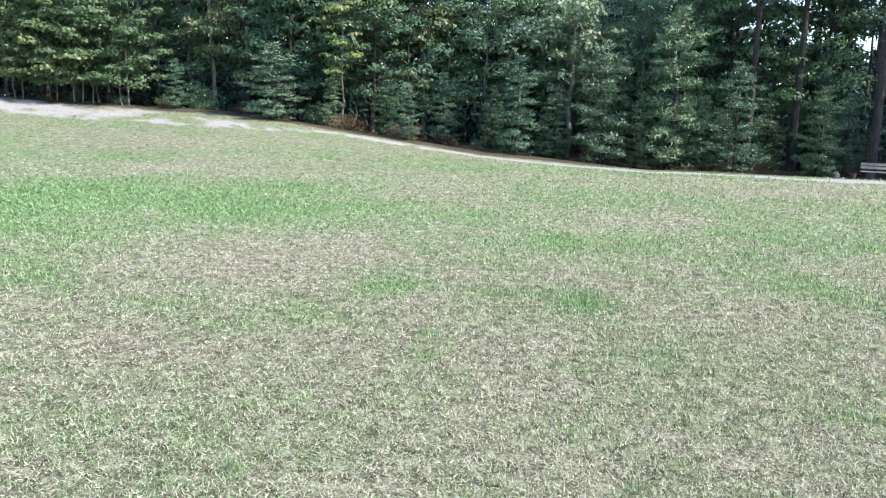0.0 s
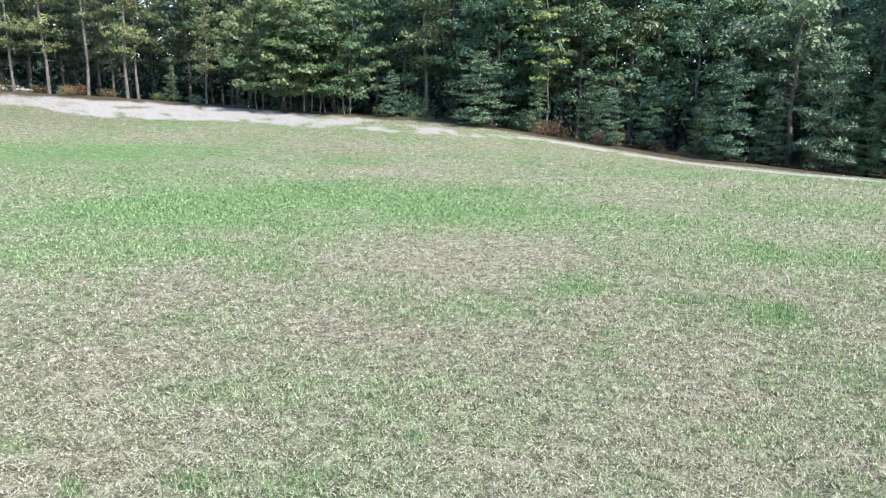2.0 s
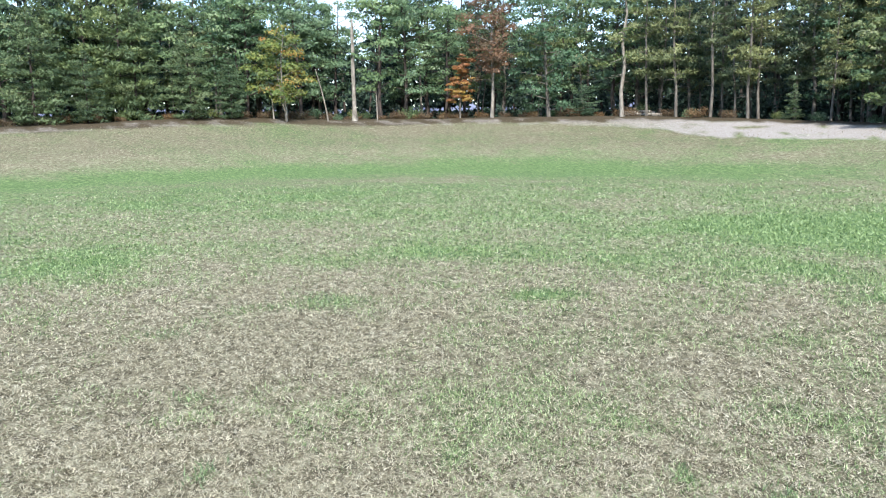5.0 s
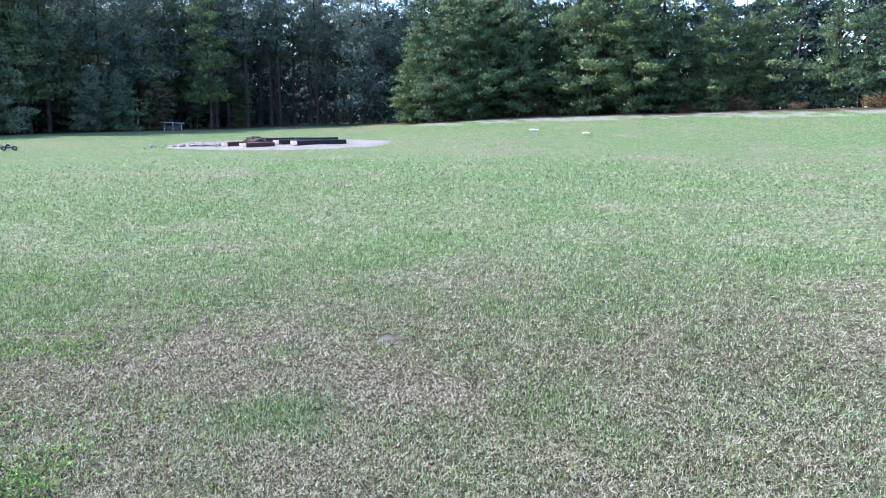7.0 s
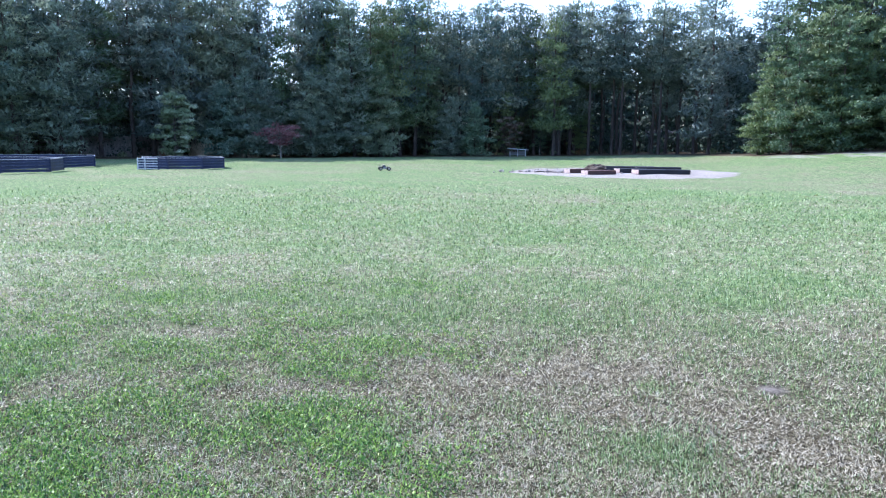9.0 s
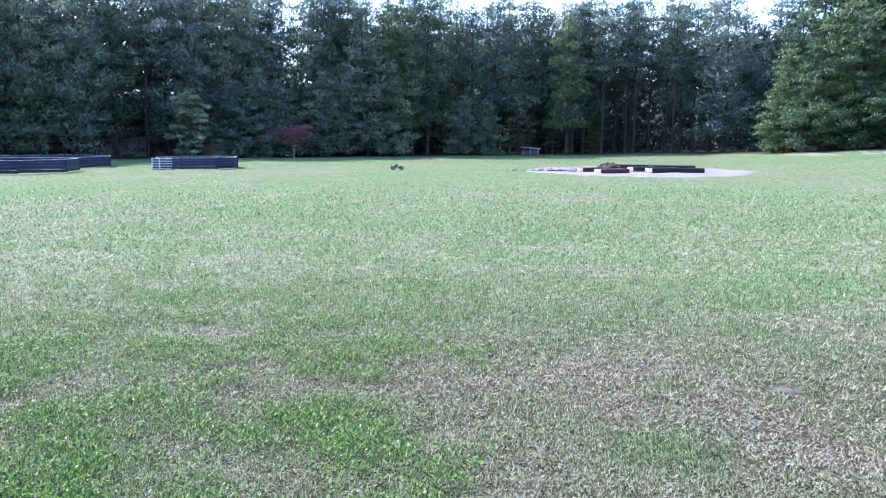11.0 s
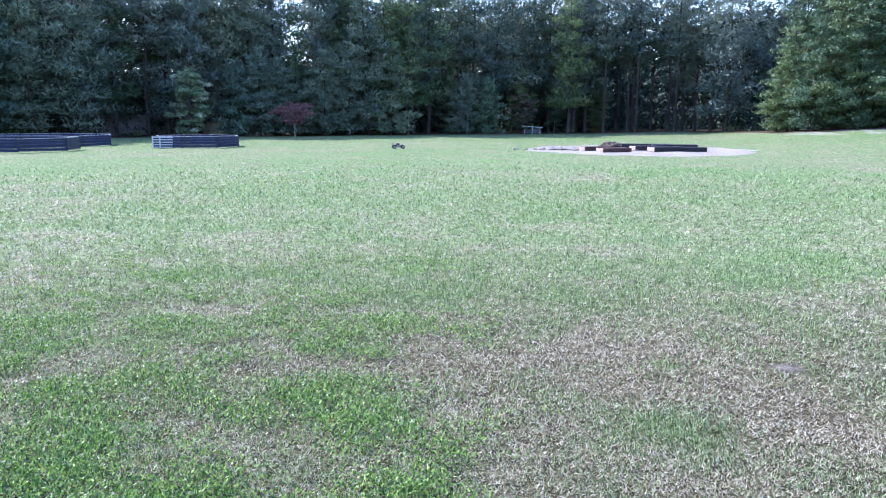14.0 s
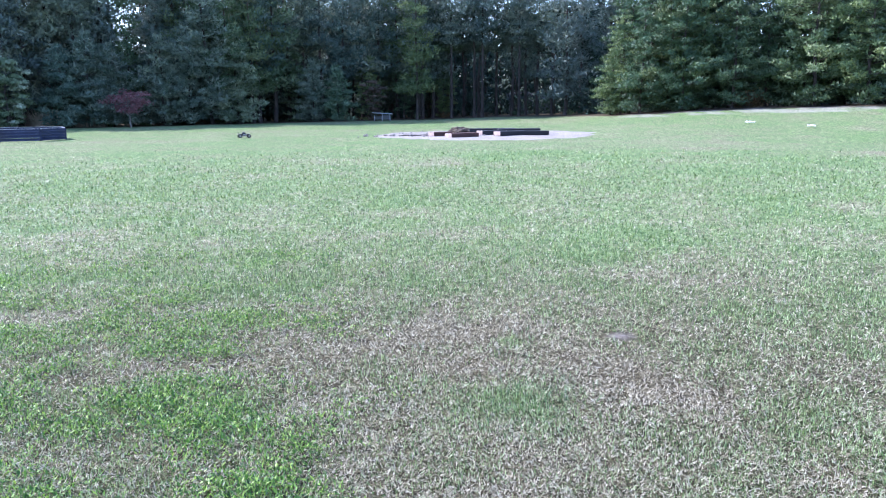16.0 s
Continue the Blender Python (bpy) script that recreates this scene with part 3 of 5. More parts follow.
def build_weeds(clumps):
    """Broad-leaved weeds among the turf, in small loose clumps."""
    mat = leaf_material("weed_leaves", ((0.0, (0.014, 0.045, 0.008)), (0.45, (0.09, 0.24, 0.03)), (1.0, (0.44, 0.62, 0.1))), 0.28, 0.5, 0.0)
    far, turn = 2.4 + 8.0 * turf_rng.random(clumps * 5) ** 1.3, np.radians(turf_rng.uniform(184, 236, clumps * 5))
    x, y = 0.8 - np.sin(turn) * far, -1.05 + np.cos(turn) * far
    keep = turf_rng.random(len(x)) < (0.05 + 0.95 * step(0.43, 0.58, value_noise(x * 2.3 + 5, y * 2.3, 3))) * step(186, 206, np.degrees(turn)) * step(10.5, 6, far)
    x, y = x[keep][:clumps], y[keep][:clumps]
    each = (10 + 110 * turf_rng.random(len(x)) ** 2.2).astype(int)
    size = np.repeat(0.02 + 0.0009 * each, each)
    cx, cy = np.repeat(x, each), np.repeat(y, each)
    n = len(cx)
    px, py = cx + turf_rng.normal(0, 0.95, n) * size, cy + turf_rng.normal(0, 0.7, n) * size
    quads = lying_leaves(px, py, land(px, py) + turf_rng.uniform(0.012, 0.05, n), turf_rng.uniform(0.014, 0.032, n), turf_rng.uniform(0.004, 0.0095, n), 8, 65)
    tagged(new("weeds", array_mesh("weeds", quads, 4, mat)), "bright green broad-leaved weeds growing through the turf", "weeds", kind="stuff")


build_weeds(2100)


def build_tufts():
    """Longer, darker green grass where the turf is lush."""
    mat = leaf_material("lush_grass", ((0.0, (0.05, 0.1, 0.035)), (0.6, (0.15, 0.25, 0.095)), (1.0, (0.36, 0.45, 0.24))), 0.25, 0.7)
    xs, ys = [], []
    for sx, sy, ra, rb, way, amount in SPOTS:
        if amount < 0.45 or math.hypot(sx, sy) > 8:
            continue
        n = int(min(2400, 60 + 5500 * ra * rb) * amount * 1.0)
        c, sn = math.cos(radians(way)), math.sin(radians(way))
        u, v = turf_rng.normal(0, 0.62, n) * ra, turf_rng.normal(0, 0.62, n) * rb
        xs.append(sx + u * c - v * sn)
        ys.append(sy + u * sn + v * c)
    x, y = np.concatenate(xs), np.concatenate(ys)
    n = len(x)
    keep = value_noise(x * 5, y * 5 + 2, 2) > turf_rng.uniform(0.2, 0.8, n)
    x, y = x[keep], y[keep]
    n = len(x)
    quads = lying_leaves(x, y, land(x, y), turf_rng.uniform(0.035, 0.085, n), turf_rng.uniform(0.003, 0.006, n), 25, 75)
    tagged(new("grass_tufts", array_mesh("grass_tufts", quads, 4, mat)), "tufts of longer lush green grass in the lawn", "grass", kind="stuff")


build_tufts()


# ---- making parts ----
def part(name, bm, mat, parent, label="", m=None):
    me = bpy.data.meshes.new(name)
    bm.to_mesh(me)
    bm.free()
    me.materials.append(mat)
    ob = new(name, me)
    ob.parent = parent
    if m is not None:
        ob.matrix_basis = m
    return tagged(ob, label)


def mesh_part(name, me, parent, label=""):
    ob = new(name, me)
    ob.parent = parent
    return tagged(ob, label)


def box(sx, sy, sz, m=None, bevel=0.0, bm=None):
    bm = bm or bmesh.new()
    made = bmesh.ops.create_cube(bm, size=1.0, matrix=(m or Matrix()) @ Matrix.Diagonal((sx, sy, sz, 1)))
    if bevel:
        edges = list({e for v in made["verts"] for e in v.link_edges})
        bmesh.ops.bevel(bm, geom=edges, offset=bevel, segments=2, affect="EDGES", profile=0.6)
    return bm


def rod(r1, r2, length, m=None, n=12, bm=None):
    bm = bm or bmesh.new()
    bmesh.ops.create_cone(bm, cap_ends=True, segments=n, radius1=r1, radius2=r2, depth=length, matrix=m or Matrix())
    return bm


class Tubes:
    """Tapered tubes along lines, gathered into one mesh."""

    def __init__(self):
        self.v, self.f = [], []

    def add(self, pts, radii, n=6):
        first = len(self.v)
        for k, (p, r) in enumerate(zip(pts, radii)):
            way = (Vector(pts[min(k + 1, len(pts) - 1)]) - Vector(pts[max(k - 1, 0)])).normalized()
            a = way.orthogonal().normalized()
            b = way.cross(a)
            for i in range(n):
                t = 2 * math.pi * i / n
                self.v.append(Vector(p) + (a * math.cos(t) + b * math.sin(t)) * r)
        for k in range(len(pts) - 1):
            for i in range(n):
                j = (i + 1) % n
                self.f.append((first + k * n + i, first + k * n + j, first + (k + 1) * n + j, first + (k + 1) * n + i))
        return self

    def mesh(self, name, mat):
        me = bpy.data.meshes.new(name)
        me.from_pydata([tuple(p) for p in self.v], [], self.f)
        me.polygons.foreach_set("use_smooth", np.ones(len(self.f), bool))
        me.materials.append(mat)
        return me


def unit(v):
    return v / np.maximum(np.linalg.norm(v, axis=-1, keepdims=True), 1e-6)


def leaf_faces(centres, r, long, wide, up=0.5):
    """Pointed leaves round the centres, their faces turned mostly up."""
    n = len(centres)
    face = r.normal(size=(n, 3))
    face[:, 2] += up * 2
    face = unit(face)
    ahead = unit(np.cross(face, r.normal(size=(n, 3))))
    side = np.cross(face, ahead)
    lo, wi = long * r.uniform(0.6, 1.25, (n, 1)), wide * r.uniform(0.6, 1.25, (n, 1))
    return np.stack([centres - ahead * lo / 2 - side * wi * 0.35, centres + ahead * lo / 2, centres - ahead * lo * 0.2 + side * wi * 0.65], 1)


def clump_leaves(centres, radii, r, each, size, flat=0.6):
    """Leaves over the upper shell of round sprays, facing out of each spray; with the tone of each leaf."""
    count = np.maximum(8, (each * (radii / radii.mean()) ** 2 * r.uniform(0.7, 1.3, len(radii))).astype(int))
    who = np.repeat(np.arange(len(centres)), count)
    way = r.normal(size=(len(who), 3))
    way[:, 2] = np.abs(way[:, 2]) * 0.9 - 0.3
    way = unit(way)
    pts = centres[who] + way * (radii[who] * r.uniform(0.6, 1.12, len(who)))[:, None] * np.array([1, 1, flat])
    face = unit(way + r.normal(size=way.shape) * 0.33 + np.array([0, 0, 0.3]))
    ahead = unit(np.cross(face, r.normal(size=face.shape)))
    side = np.cross(face, ahead)
    lo, wi = size * r.uniform(0.65, 1.3, (len(pts), 1)), size * 0.68 * r.uniform(0.6, 1.3, (len(pts), 1))
    faces = np.stack([pts - ahead * lo / 2 - side * wi * 0.35, pts + ahead * lo / 2, pts - ahead * lo * 0.2 + side * wi * 0.65], 1)
    return faces, r.uniform(0.0, 0.7, len(centres))[who]


def needle_pads(centres, sizes, outs, r, each, needle, flat):
    """Flat pads of needle tufts, fanned outwards and up from the end of a bough; with the tone of each tuft."""
    count = np.maximum(8, (each * (sizes / sizes.mean()) ** 2 * r.uniform(0.75, 1.25, len(sizes))).astype(int))
    who = np.repeat(np.arange(len(centres)), count)
    n = len(who)
    way = unit(r.normal(size=(n, 3)))
    way[:, 2] = way[:, 2] * 0.75 + 0.25
    pts = centres[who] + way * (sizes[who] * r.uniform(0.35, 1.0, n) ** 0.6)[:, None] * np.array([1, 1, flat])
    ahead = unit(way * np.array([1, 1, 0.6]) + outs[who] * 0.5 + np.array([0, 0, 0.28]) + r.normal(size=(n, 3)) * 0.3)
    side = unit(np.cross(ahead, r.normal(size=(n, 3)) * 0.5 + np.array([0, 0, 1.0])))
    shell = r.random((n, 1)) < 0.55                  # the rest lie over the pad and face out of it
    over = unit(np.cross(way, r.normal(size=(n, 3))) + np.array([0, 0, 0.35]))
    ahead, side = np.where(shell, over, ahead), np.where(shell, unit(np.cross(way + r.normal(size=(n, 3)) * 0.25, over)), side)
    lo, wi = needle * r.uniform(0.65, 1.25, (n, 1)), needle * 0.36 * r.uniform(0.7, 1.3, (n, 1))
    faces = np.stack([pts - side * wi / 2, pts + ahead * lo, pts + side * wi / 2 + ahead * lo * 0.2], 1)
    return faces, r.uniform(0.0, 0.7, len(centres))[who]


def wander(h, r, lean=0.03, steps=7):
    pts, x, y = [], 0.0, 0.0
    for k in range(steps + 1):
        pts.append((x, y, h * k / steps - 0.25 * (k == 0)))
        x, y = x + r.normal() * lean * h / steps * 2, y + r.normal() * lean * h / steps * 2
    return pts


def along(pts, t):
    k = min(int(t * (len(pts) - 1)), len(pts) - 2)
    u = t * (len(pts) - 1) - k
    return np.array(pts[k]) * (1 - u) + np.array(pts[k + 1]) * u


def finish_tree(name, tubes, bark, leaves, leaf, label, category):
    root = new(name)
    mesh_part("trunk", tubes.mesh("trunk", bark), root)
    faces, tone = leaves
    crown = array_mesh("crown", faces, 3, leaf)
    values(crown, "tone", np.repeat(tone, 3))
    mesh_part("crown", crown, root)
    return tagged(root, label, category)


def broadleaf(seed, h, low, wide, leaf, bark, label, name="broadleaf_tree", limbs=30, each=70, size=0.17, girth=0.014, stems=1, flat=0.6, clump=0.24):
    r = np.random.default_rng(seed)
    tubes, centres = Tubes(), []
    for s in range(stems):
        hh = h * (1 - 0.14 * s)
        pts = wander(hh * 0.92, r, 0.04 + 0.03 * s)
        if s:
            a = 2.4 * s + seed
            ox, oy = 0.35 * math.cos(a), 0.35 * math.sin(a)
            pts = [(p[0] + ox + ox * 1.8 * p[2] / hh, p[1] + oy + oy * 1.8 * p[2] / hh, p[2]) for p in pts]
        g = h * girth * (1 - 0.2 * s)
        tubes.add(pts, [g * (1.25 if k == 0 else 1 - 0.85 * k / 7) for k in range(8)], 8)
        for i in range(limbs // stems):
            t = low + (0.97 - low) * (i + r.random()) / (limbs // stems)
            p0 = along(pts, min(t, 0.98))
            v = (t - low) / (1 - low)
            reach = wide * (0.55 + 0.9 * v) * (1.15 - v) ** 0.6 * r.uniform(0.55, 1.25)
            a = i * 2.4 + r.normal() * 0.4
            rise = r.uniform(0.05, 0.5)
            p1 = p0 + np.array([math.cos(a) * reach * 0.55, math.sin(a) * reach * 0.55, reach * rise * 0.6])
            p2 = p0 + np.array([math.cos(a + 0.2) * reach, math.sin(a + 0.2) * reach, reach * rise * 0.8])
            tubes.add([p0, p1, p2], [g * 0.34 * (1 - 0.6 * v) + 0.006, g * 0.2 * (1 - 0.5 * v) + 0.005, 0.006], 4)
            for q in ((0.5, 1.0) if reach > wide * 0.6 else (0.85,)):
                centres.append(p0 + (p2 - p0) * q + r.normal(size=3) * 0.1)
        centres.append(np.array(pts[-1]) + np.array([0, 0, 0.1]))
    centres = np.array(centres)
    faces, tone = clump_leaves(centres, wide * clump * r.uniform(0.6, 1.4, len(centres)), r, each, size, flat)
    faces[..., 2] = np.maximum(faces[..., 2], 0.15)
    return finish_tree(name, tubes, bark, (faces, tone), leaf, label, "tree")


def tall_pine(seed, h, bare_to, wide, leaf, label, name="tall_pine", boughs=64, each=46, bark=None, lean=0.02, pad=0.62, needle=0.3, taper=0.5, flat=0.42, droop=0.0, girth=0.0125):
    """A pine of whorled boughs, each bough with pads of needles along its outer part."""
    r = np.random.default_rng(seed)
    tubes = Tubes()
    pts = wander(h, r, lean)
    tubes.add(pts, [h * girth * (1.15 if k == 0 else 1 - 0.85 * k / 7) for k in range(8)], 8)
    centres, sizes, outs = [], [], []
    for i in range(9):   # dead stubs under the crown
        t = bare_to * r.uniform(0.4, 1.0)
        a = r.uniform(0, 6.28)
        p0 = along(pts, t)
        reach = r.uniform(0.4, 1.4) * min(1.0, wide / 2)
        tubes.add([p0, p0 + np.array([math.cos(a), math.sin(a), -0.1]) * reach], [0.018, 0.005], 3)
    whorls = max(5, boughs // 4)
    for i in range(whorls):
        level = (i + 0.5 * r.random()) / whorls
        full, turned = r.uniform(0.62, 1.12), r.uniform(0, 6.28)
        for k in range(4):
            v = min(0.99, max(0.0, level + r.normal() * 0.012))
            t = bare_to + (0.985 - bare_to) * v
            reach = wide * full * (1.04 - v) ** taper * r.uniform(0.55, 1.15) * (0.65 + 0.35 * min(1, v * 4))
            a = turned + k * 1.571 + r.normal() * 0.35
            p0 = along(pts, t)
            tip = p0 + np.array([math.cos(a) * reach, math.sin(a) * reach, reach * (r.uniform(0.0, 0.35) - droop)])
            mid = (p0 + tip) / 2 + np.array([0, 0, (0.12 * droop - 0.05) * reach])
            tubes.add([p0, mid, tip], [0.03 * (1.1 - v) + 0.008, 0.018, 0.006], 4)
            n = 1 + int(reach / (pad * 1.25))
            for q in np.linspace(1.0, 0.42, n) if n > 1 else (0.8,):
                centres.append(p0 + (tip - p0) * q + r.normal(size=3) * 0.14 * pad)
                sizes.append(pad * r.uniform(0.7, 1.25) * (0.8 + 0.2 * q) * (1.0 - 0.3 * v))
                outs.append((math.cos(a), math.sin(a), 0.0))
    centres.append(np.array(pts[-1]))
    sizes.append(pad * 0.6)
    outs.append((0.0, 0.0, 1.0))
    leaves = needle_pads(np.array(centres), np.array(sizes), np.array(outs), r, each, needle, flat)
    return finish_tree(name, tubes, bark or BARK, leaves, leaf, label, "tree")


def shrub(seed, h, wide, leaf, label, name="shrub", each=40, size=0.13):
    r = np.random.default_rng(seed)
    tubes, centres = Tubes(), []
    for i in range(11):
        a, reach = i * 2.4, wide * r.uniform(0.2, 1.0)
        tip = np.array([math.cos(a) * reach, math.sin(a) * reach, h * r.uniform(0.45, 1.0) * (1.1 - 0.5 * reach / wide)])
        tubes.add([(0.05 * math.cos(a), 0.05 * math.sin(a), -0.05), tip * np.array([0.4, 0.4, 0.6]), tip], [0.022, 0.014, 0.004], 4)
        centres += [tip * q + r.normal(size=3) * 0.06 for q in (0.55, 0.8, 1.0)]
    centres = np.array(centres)
    pts = np.repeat(centres, each, 0) + r.normal(size=(len(centres) * each, 3)) * np.array([0.24, 0.24, 0.17]) * wide * 0.8
    pts[:, 2] = np.maximum(pts[:, 2], 0.05)
    tone = np.repeat(r.uniform(0, 0.7, len(centres)), each)
    return finish_tree(name, tubes, BARK_GREY, (leaf_faces(pts, r, size, size * 0.6, 0.4), tone), leaf, label, "shrub")


class Kind:
    """One build of a plant, set out again and again."""

    def __init__(self, make, *args, height=1.0, **more):
        self.make, self.args, self.more, self.first, self.height = make, args, more, None, height

    def plant(self, turn, far, scale=1.0, spin=None, sink=0.05, squash=1.0):
        x, y, z = at(turn, far)
        m = pose(x, y, z - sink, 0, 0, rng.uniform(0, 360) if spin is None else spin) @ Matrix.Diagonal((scale * squash, scale * squash, scale, 1))
        if self.first is None:
            self.first = self.make(*self.args, **self.more)
            self.first.matrix_basis = m
            self.group = self.first.name + "s at the wood's edge"
            tagged(self.first, group=self.group)
            return self.first
        made = copy_thing(self.first, Matrix())
        made.matrix_basis = m
        return made


OAK = [Kind(broadleaf, 11, 9.5, 0.14, 2.4, LEAF_OAK, BARK, "leafy dark green broadleaf tree at the wood's edge", height=9.5, limbs=34, size=0.2),
       Kind(broadleaf, 12, 10.5, 0.18, 2.6, LEAF_OAK, BARK_GREY, "tall dark green broadleaf tree with a dense crown", height=10.5, limbs=38, size=0.2)]
GUM = [Kind(broadleaf, 13, 8.0, 0.24, 1.9, LEAF_GUM, BARK_PALE, "slim broadleaf tree with light green leaves and a pale trunk", height=8.0, girth=0.007, limbs=30, flat=0.6, clump=0.28),
       Kind(broadleaf, 14, 9.0, 0.26, 2.0, LEAF_GUM, BARK_GREY, "twin-stemmed broadleaf tree with light green leaves", height=9.0, stems=2, girth=0.007, limbs=32, flat=0.6, clump=0.26)]
SAPLING = Kind(broadleaf, 15, 6.4, 0.13, 1.75, LEAF_GUM, BARK_GREY, "young twin-stemmed gum tree with large light leaves", name="gum_sapling", height=6.4, stems=2, girth=0.0065, limbs=40, each=74, size=0.19, flat=0.55, clump=0.25)
YOUNG = [Kind(tall_pine, 21, 6.0, 0.05, 1.75, NEEDLE_SOFT, "young soft-needled pine with branches to the ground", name="young_pine", height=6.0, boughs=60, each=44, pad=0.42, needle=0.2, taper=0.62, bark=BARK, flat=0.4, droop=0.1),
         Kind(tall_pine, 22, 5.0, 0.05, 1.6, NEEDLE, "young green pine with branches to the ground", name="young_pine", height=5.0, boughs=52, each=44, pad=0.4, needle=0.19, taper=0.62, bark=BARK, flat=0.4, droop=0.1)]
BIG_YOUNG = [Kind(tall_pine, 23, 11.0, 0.04, 3.2, NEEDLE_BUSHY, "broad pine with layered green boughs down to the ground", name="bushy_pine", height=11.0, boughs=72, each=52, pad=0.72, needle=0.3, taper=0.55, flat=0.42, droop=0.05),
             Kind(tall_pine, 24, 9.0, 0.04, 2.9, NEEDLE, "bushy dark green pine with boughs down to the ground", name="bushy_pine", height=9.0, boughs=64, each=52, pad=0.66, needle=0.28, taper=0.55, flat=0.42, droop=0.05)]
TALL = [Kind(tall_pine, 31, 14.5, 0.28, 2.9, NEEDLE_DARK, "tall pine with a bare lower trunk and dark crown", height=14.5, boughs=56, each=44, pad=0.95, needle=0.42, flat=0.6, taper=0.36),
        Kind(tall_pine, 32, 14.0, 0.12, 2.8, NEEDLE_DARK, "tall dark pine with boughs down most of its trunk", height=14.0, boughs=68, each=42, pad=0.95, needle=0.42, flat=0.6, taper=0.4),
        Kind(tall_pine, 33, 14.5, 0.46, 2.5, NEEDLE_DARK, "tall pine with a long bare trunk and a high crown", height=14.5, boughs=40, each=42, pad=0.9, needle=0.4, flat=0.6, taper=0.36),
        Kind(tall_pine, 36, 13.5, 0.2, 2.2, NEEDLE, "tall green pine with boughs in rounded masses", height=13.5, boughs=52, each=42, pad=0.88, needle=0.4, flat=0.6, taper=0.4)]
SLIM = [Kind(tall_pine, 34, 12.0, 0.2, 1.5, NEEDLE_OLIVE, "slim pine with thin drooping boughs", name="slim_pine", height=12.0, boughs=48, each=32, bark=BARK_GREY, pad=0.46, needle=0.26, flat=0.35, droop=0.15, girth=0.008),
        Kind(tall_pine, 35, 12.5, 0.34, 1.35, NEEDLE_OLIVE, "slim pine with a straight grey trunk", name="slim_pine", height=12.5, boughs=36, each=30, bark=BARK_GREY, pad=0.44, needle=0.26, flat=0.35, droop=0.15, girth=0.008)]
BUSH = [Kind(shrub, 41, 1.3, 0.9, LEAF_OAK, "low dark green shrub under the trees", height=1.3),
        Kind(shrub, 42, 1.7, 1.0, LEAF_GUM, "low light green shrub under the trees", height=1.7)]
DRY_BUSH = Kind(shrub, 43, 0.9, 0.9, BRUSH, "brown dry brush at the foot of the trees", name="dry_brush", height=0.9, each=50, size=0.1)


def row_of(kinds, a0, a1, gap, back0, back1, h0, h1, odds=None):
    a = a0
    while a < a1:
        d = float(edge(a)[0])
        kind = kinds[rng.choice(len(kinds), p=odds)]
        h = rng.uniform(h0, h1)
        kind.plant(a, d + rng.uniform(back0, back1), min(1.45, max(0.4, h / kind.height)))
        a += math.degrees(gap * rng.uniform(0.7, 1.3) / d)


# mixed wood with young pines in front
row_of(YOUNG, -38, 12, 2.6, 0.8, 2.2, 1.8, 3.6)
row_of(OAK + GUM, -24, 14, 1.5, 2.0, 4.5, 6.5, 10.0, (0.46, 0.42, 0.04, 0.08))
row_of(OAK, -18, 14, 1.7, 4.5, 7.5, 8.5, 12.0)
row_of(TALL + OAK, -40, -17, 2.6, 2.5, 6, 9.0, 14.5, (0.2, 0.1, 0.3, 0.0, 0.2, 0.2))
# unseen tall row, added to cast shade over the bench corner
row_of(TALL + OAK, -64, -39, 1.5, -1.0, 6, 12.5, 15.0, (0.25, 0.35, 0.1, 0.1, 0.1, 0.1))
row_of(BUSH + YOUNG, -36, -16, 1.6, 0.6, 2.4, 1.0, 2.6)
# twin-stemmed saplings above the sandy wash
row_of(GUM + OAK + SLIM, 14, 36, 1.7, 2.6, 5.0, 6.5, 10.5, (0.12, 0.12, 0.34, 0.34, 0.04, 0.04))
row_of(OAK + SLIM, 12, 36, 1.6, 4.5, 8, 9.0, 12.0, (0.44, 0.4, 0.08, 0.08))
row_of(SLIM, 32.5, 48.5, 0.72, 0.5, 5, 8.5, 13.0, (0.62, 0.38))
row_of(OAK + SLIM, 33, 48.5, 1.6, 5.5, 9, 8.5, 12.5, (0.12, 0.12, 0.38, 0.38))
row_of(BUSH + YOUNG, 12, 48, 5.5, 0.4, 2.0, 0.6, 1.6)
row_of(SLIM, 4, 33, 2.6, 1.6, 6.0, 8.5, 13.0)
# open stretch with single trees and sky behind
row_of(OAK + GUM + SLIM, 48.5, 68, 1.9, 1.8, 8, 7.5, 12.5, (0.3, 0.22, 0.1, 0.1, 0.14, 0.14))
row_of(OAK + GUM + SLIM, 72.5, 80, 1.9, 1.8, 8, 6.5, 10.5, (0.3, 0.22, 0.1, 0.1, 0.14, 0.14))
row_of(BUSH, 48, 78, 3.2, 1.5, 4, 0.6, 1.3)
row_of(OAK + BIG_YOUNG + GUM, 78, 100, 1.5, 1.6, 7, 8.5, 12.5, (0.3, 0.15, 0.2, 0.2, 0.1, 0.05))
row_of(OAK, 72.5, 100, 1.8, 6, 10, 9, 12)
row_of(BIG_YOUNG + YOUNG + OAK, 100, 152, 2.6, 0.5, 4, 6.0, 11.0, (0.3, 0.3, 0.1, 0.1, 0.1, 0.1))
# bushy pines down to the sandy edge
row_of(BIG_YOUNG + YOUNG, 151, 169.5, 2.1, 0.5, 2.5, 6.0, 10.0, (0.42, 0.42, 0.08, 0.08))
row_of(BIG_YOUNG + TALL, 165, 171, 1.8, 3.0, 9.0, 12.0, 14.2, (0.1, 0.3, 0.2, 0.3, 0.0, 0.1))
row_of(TALL, 171.5, 175, 1.6, 13.0, 17.0, 12.5, 14.0, (0.3, 0.1, 0.6, 0.0))
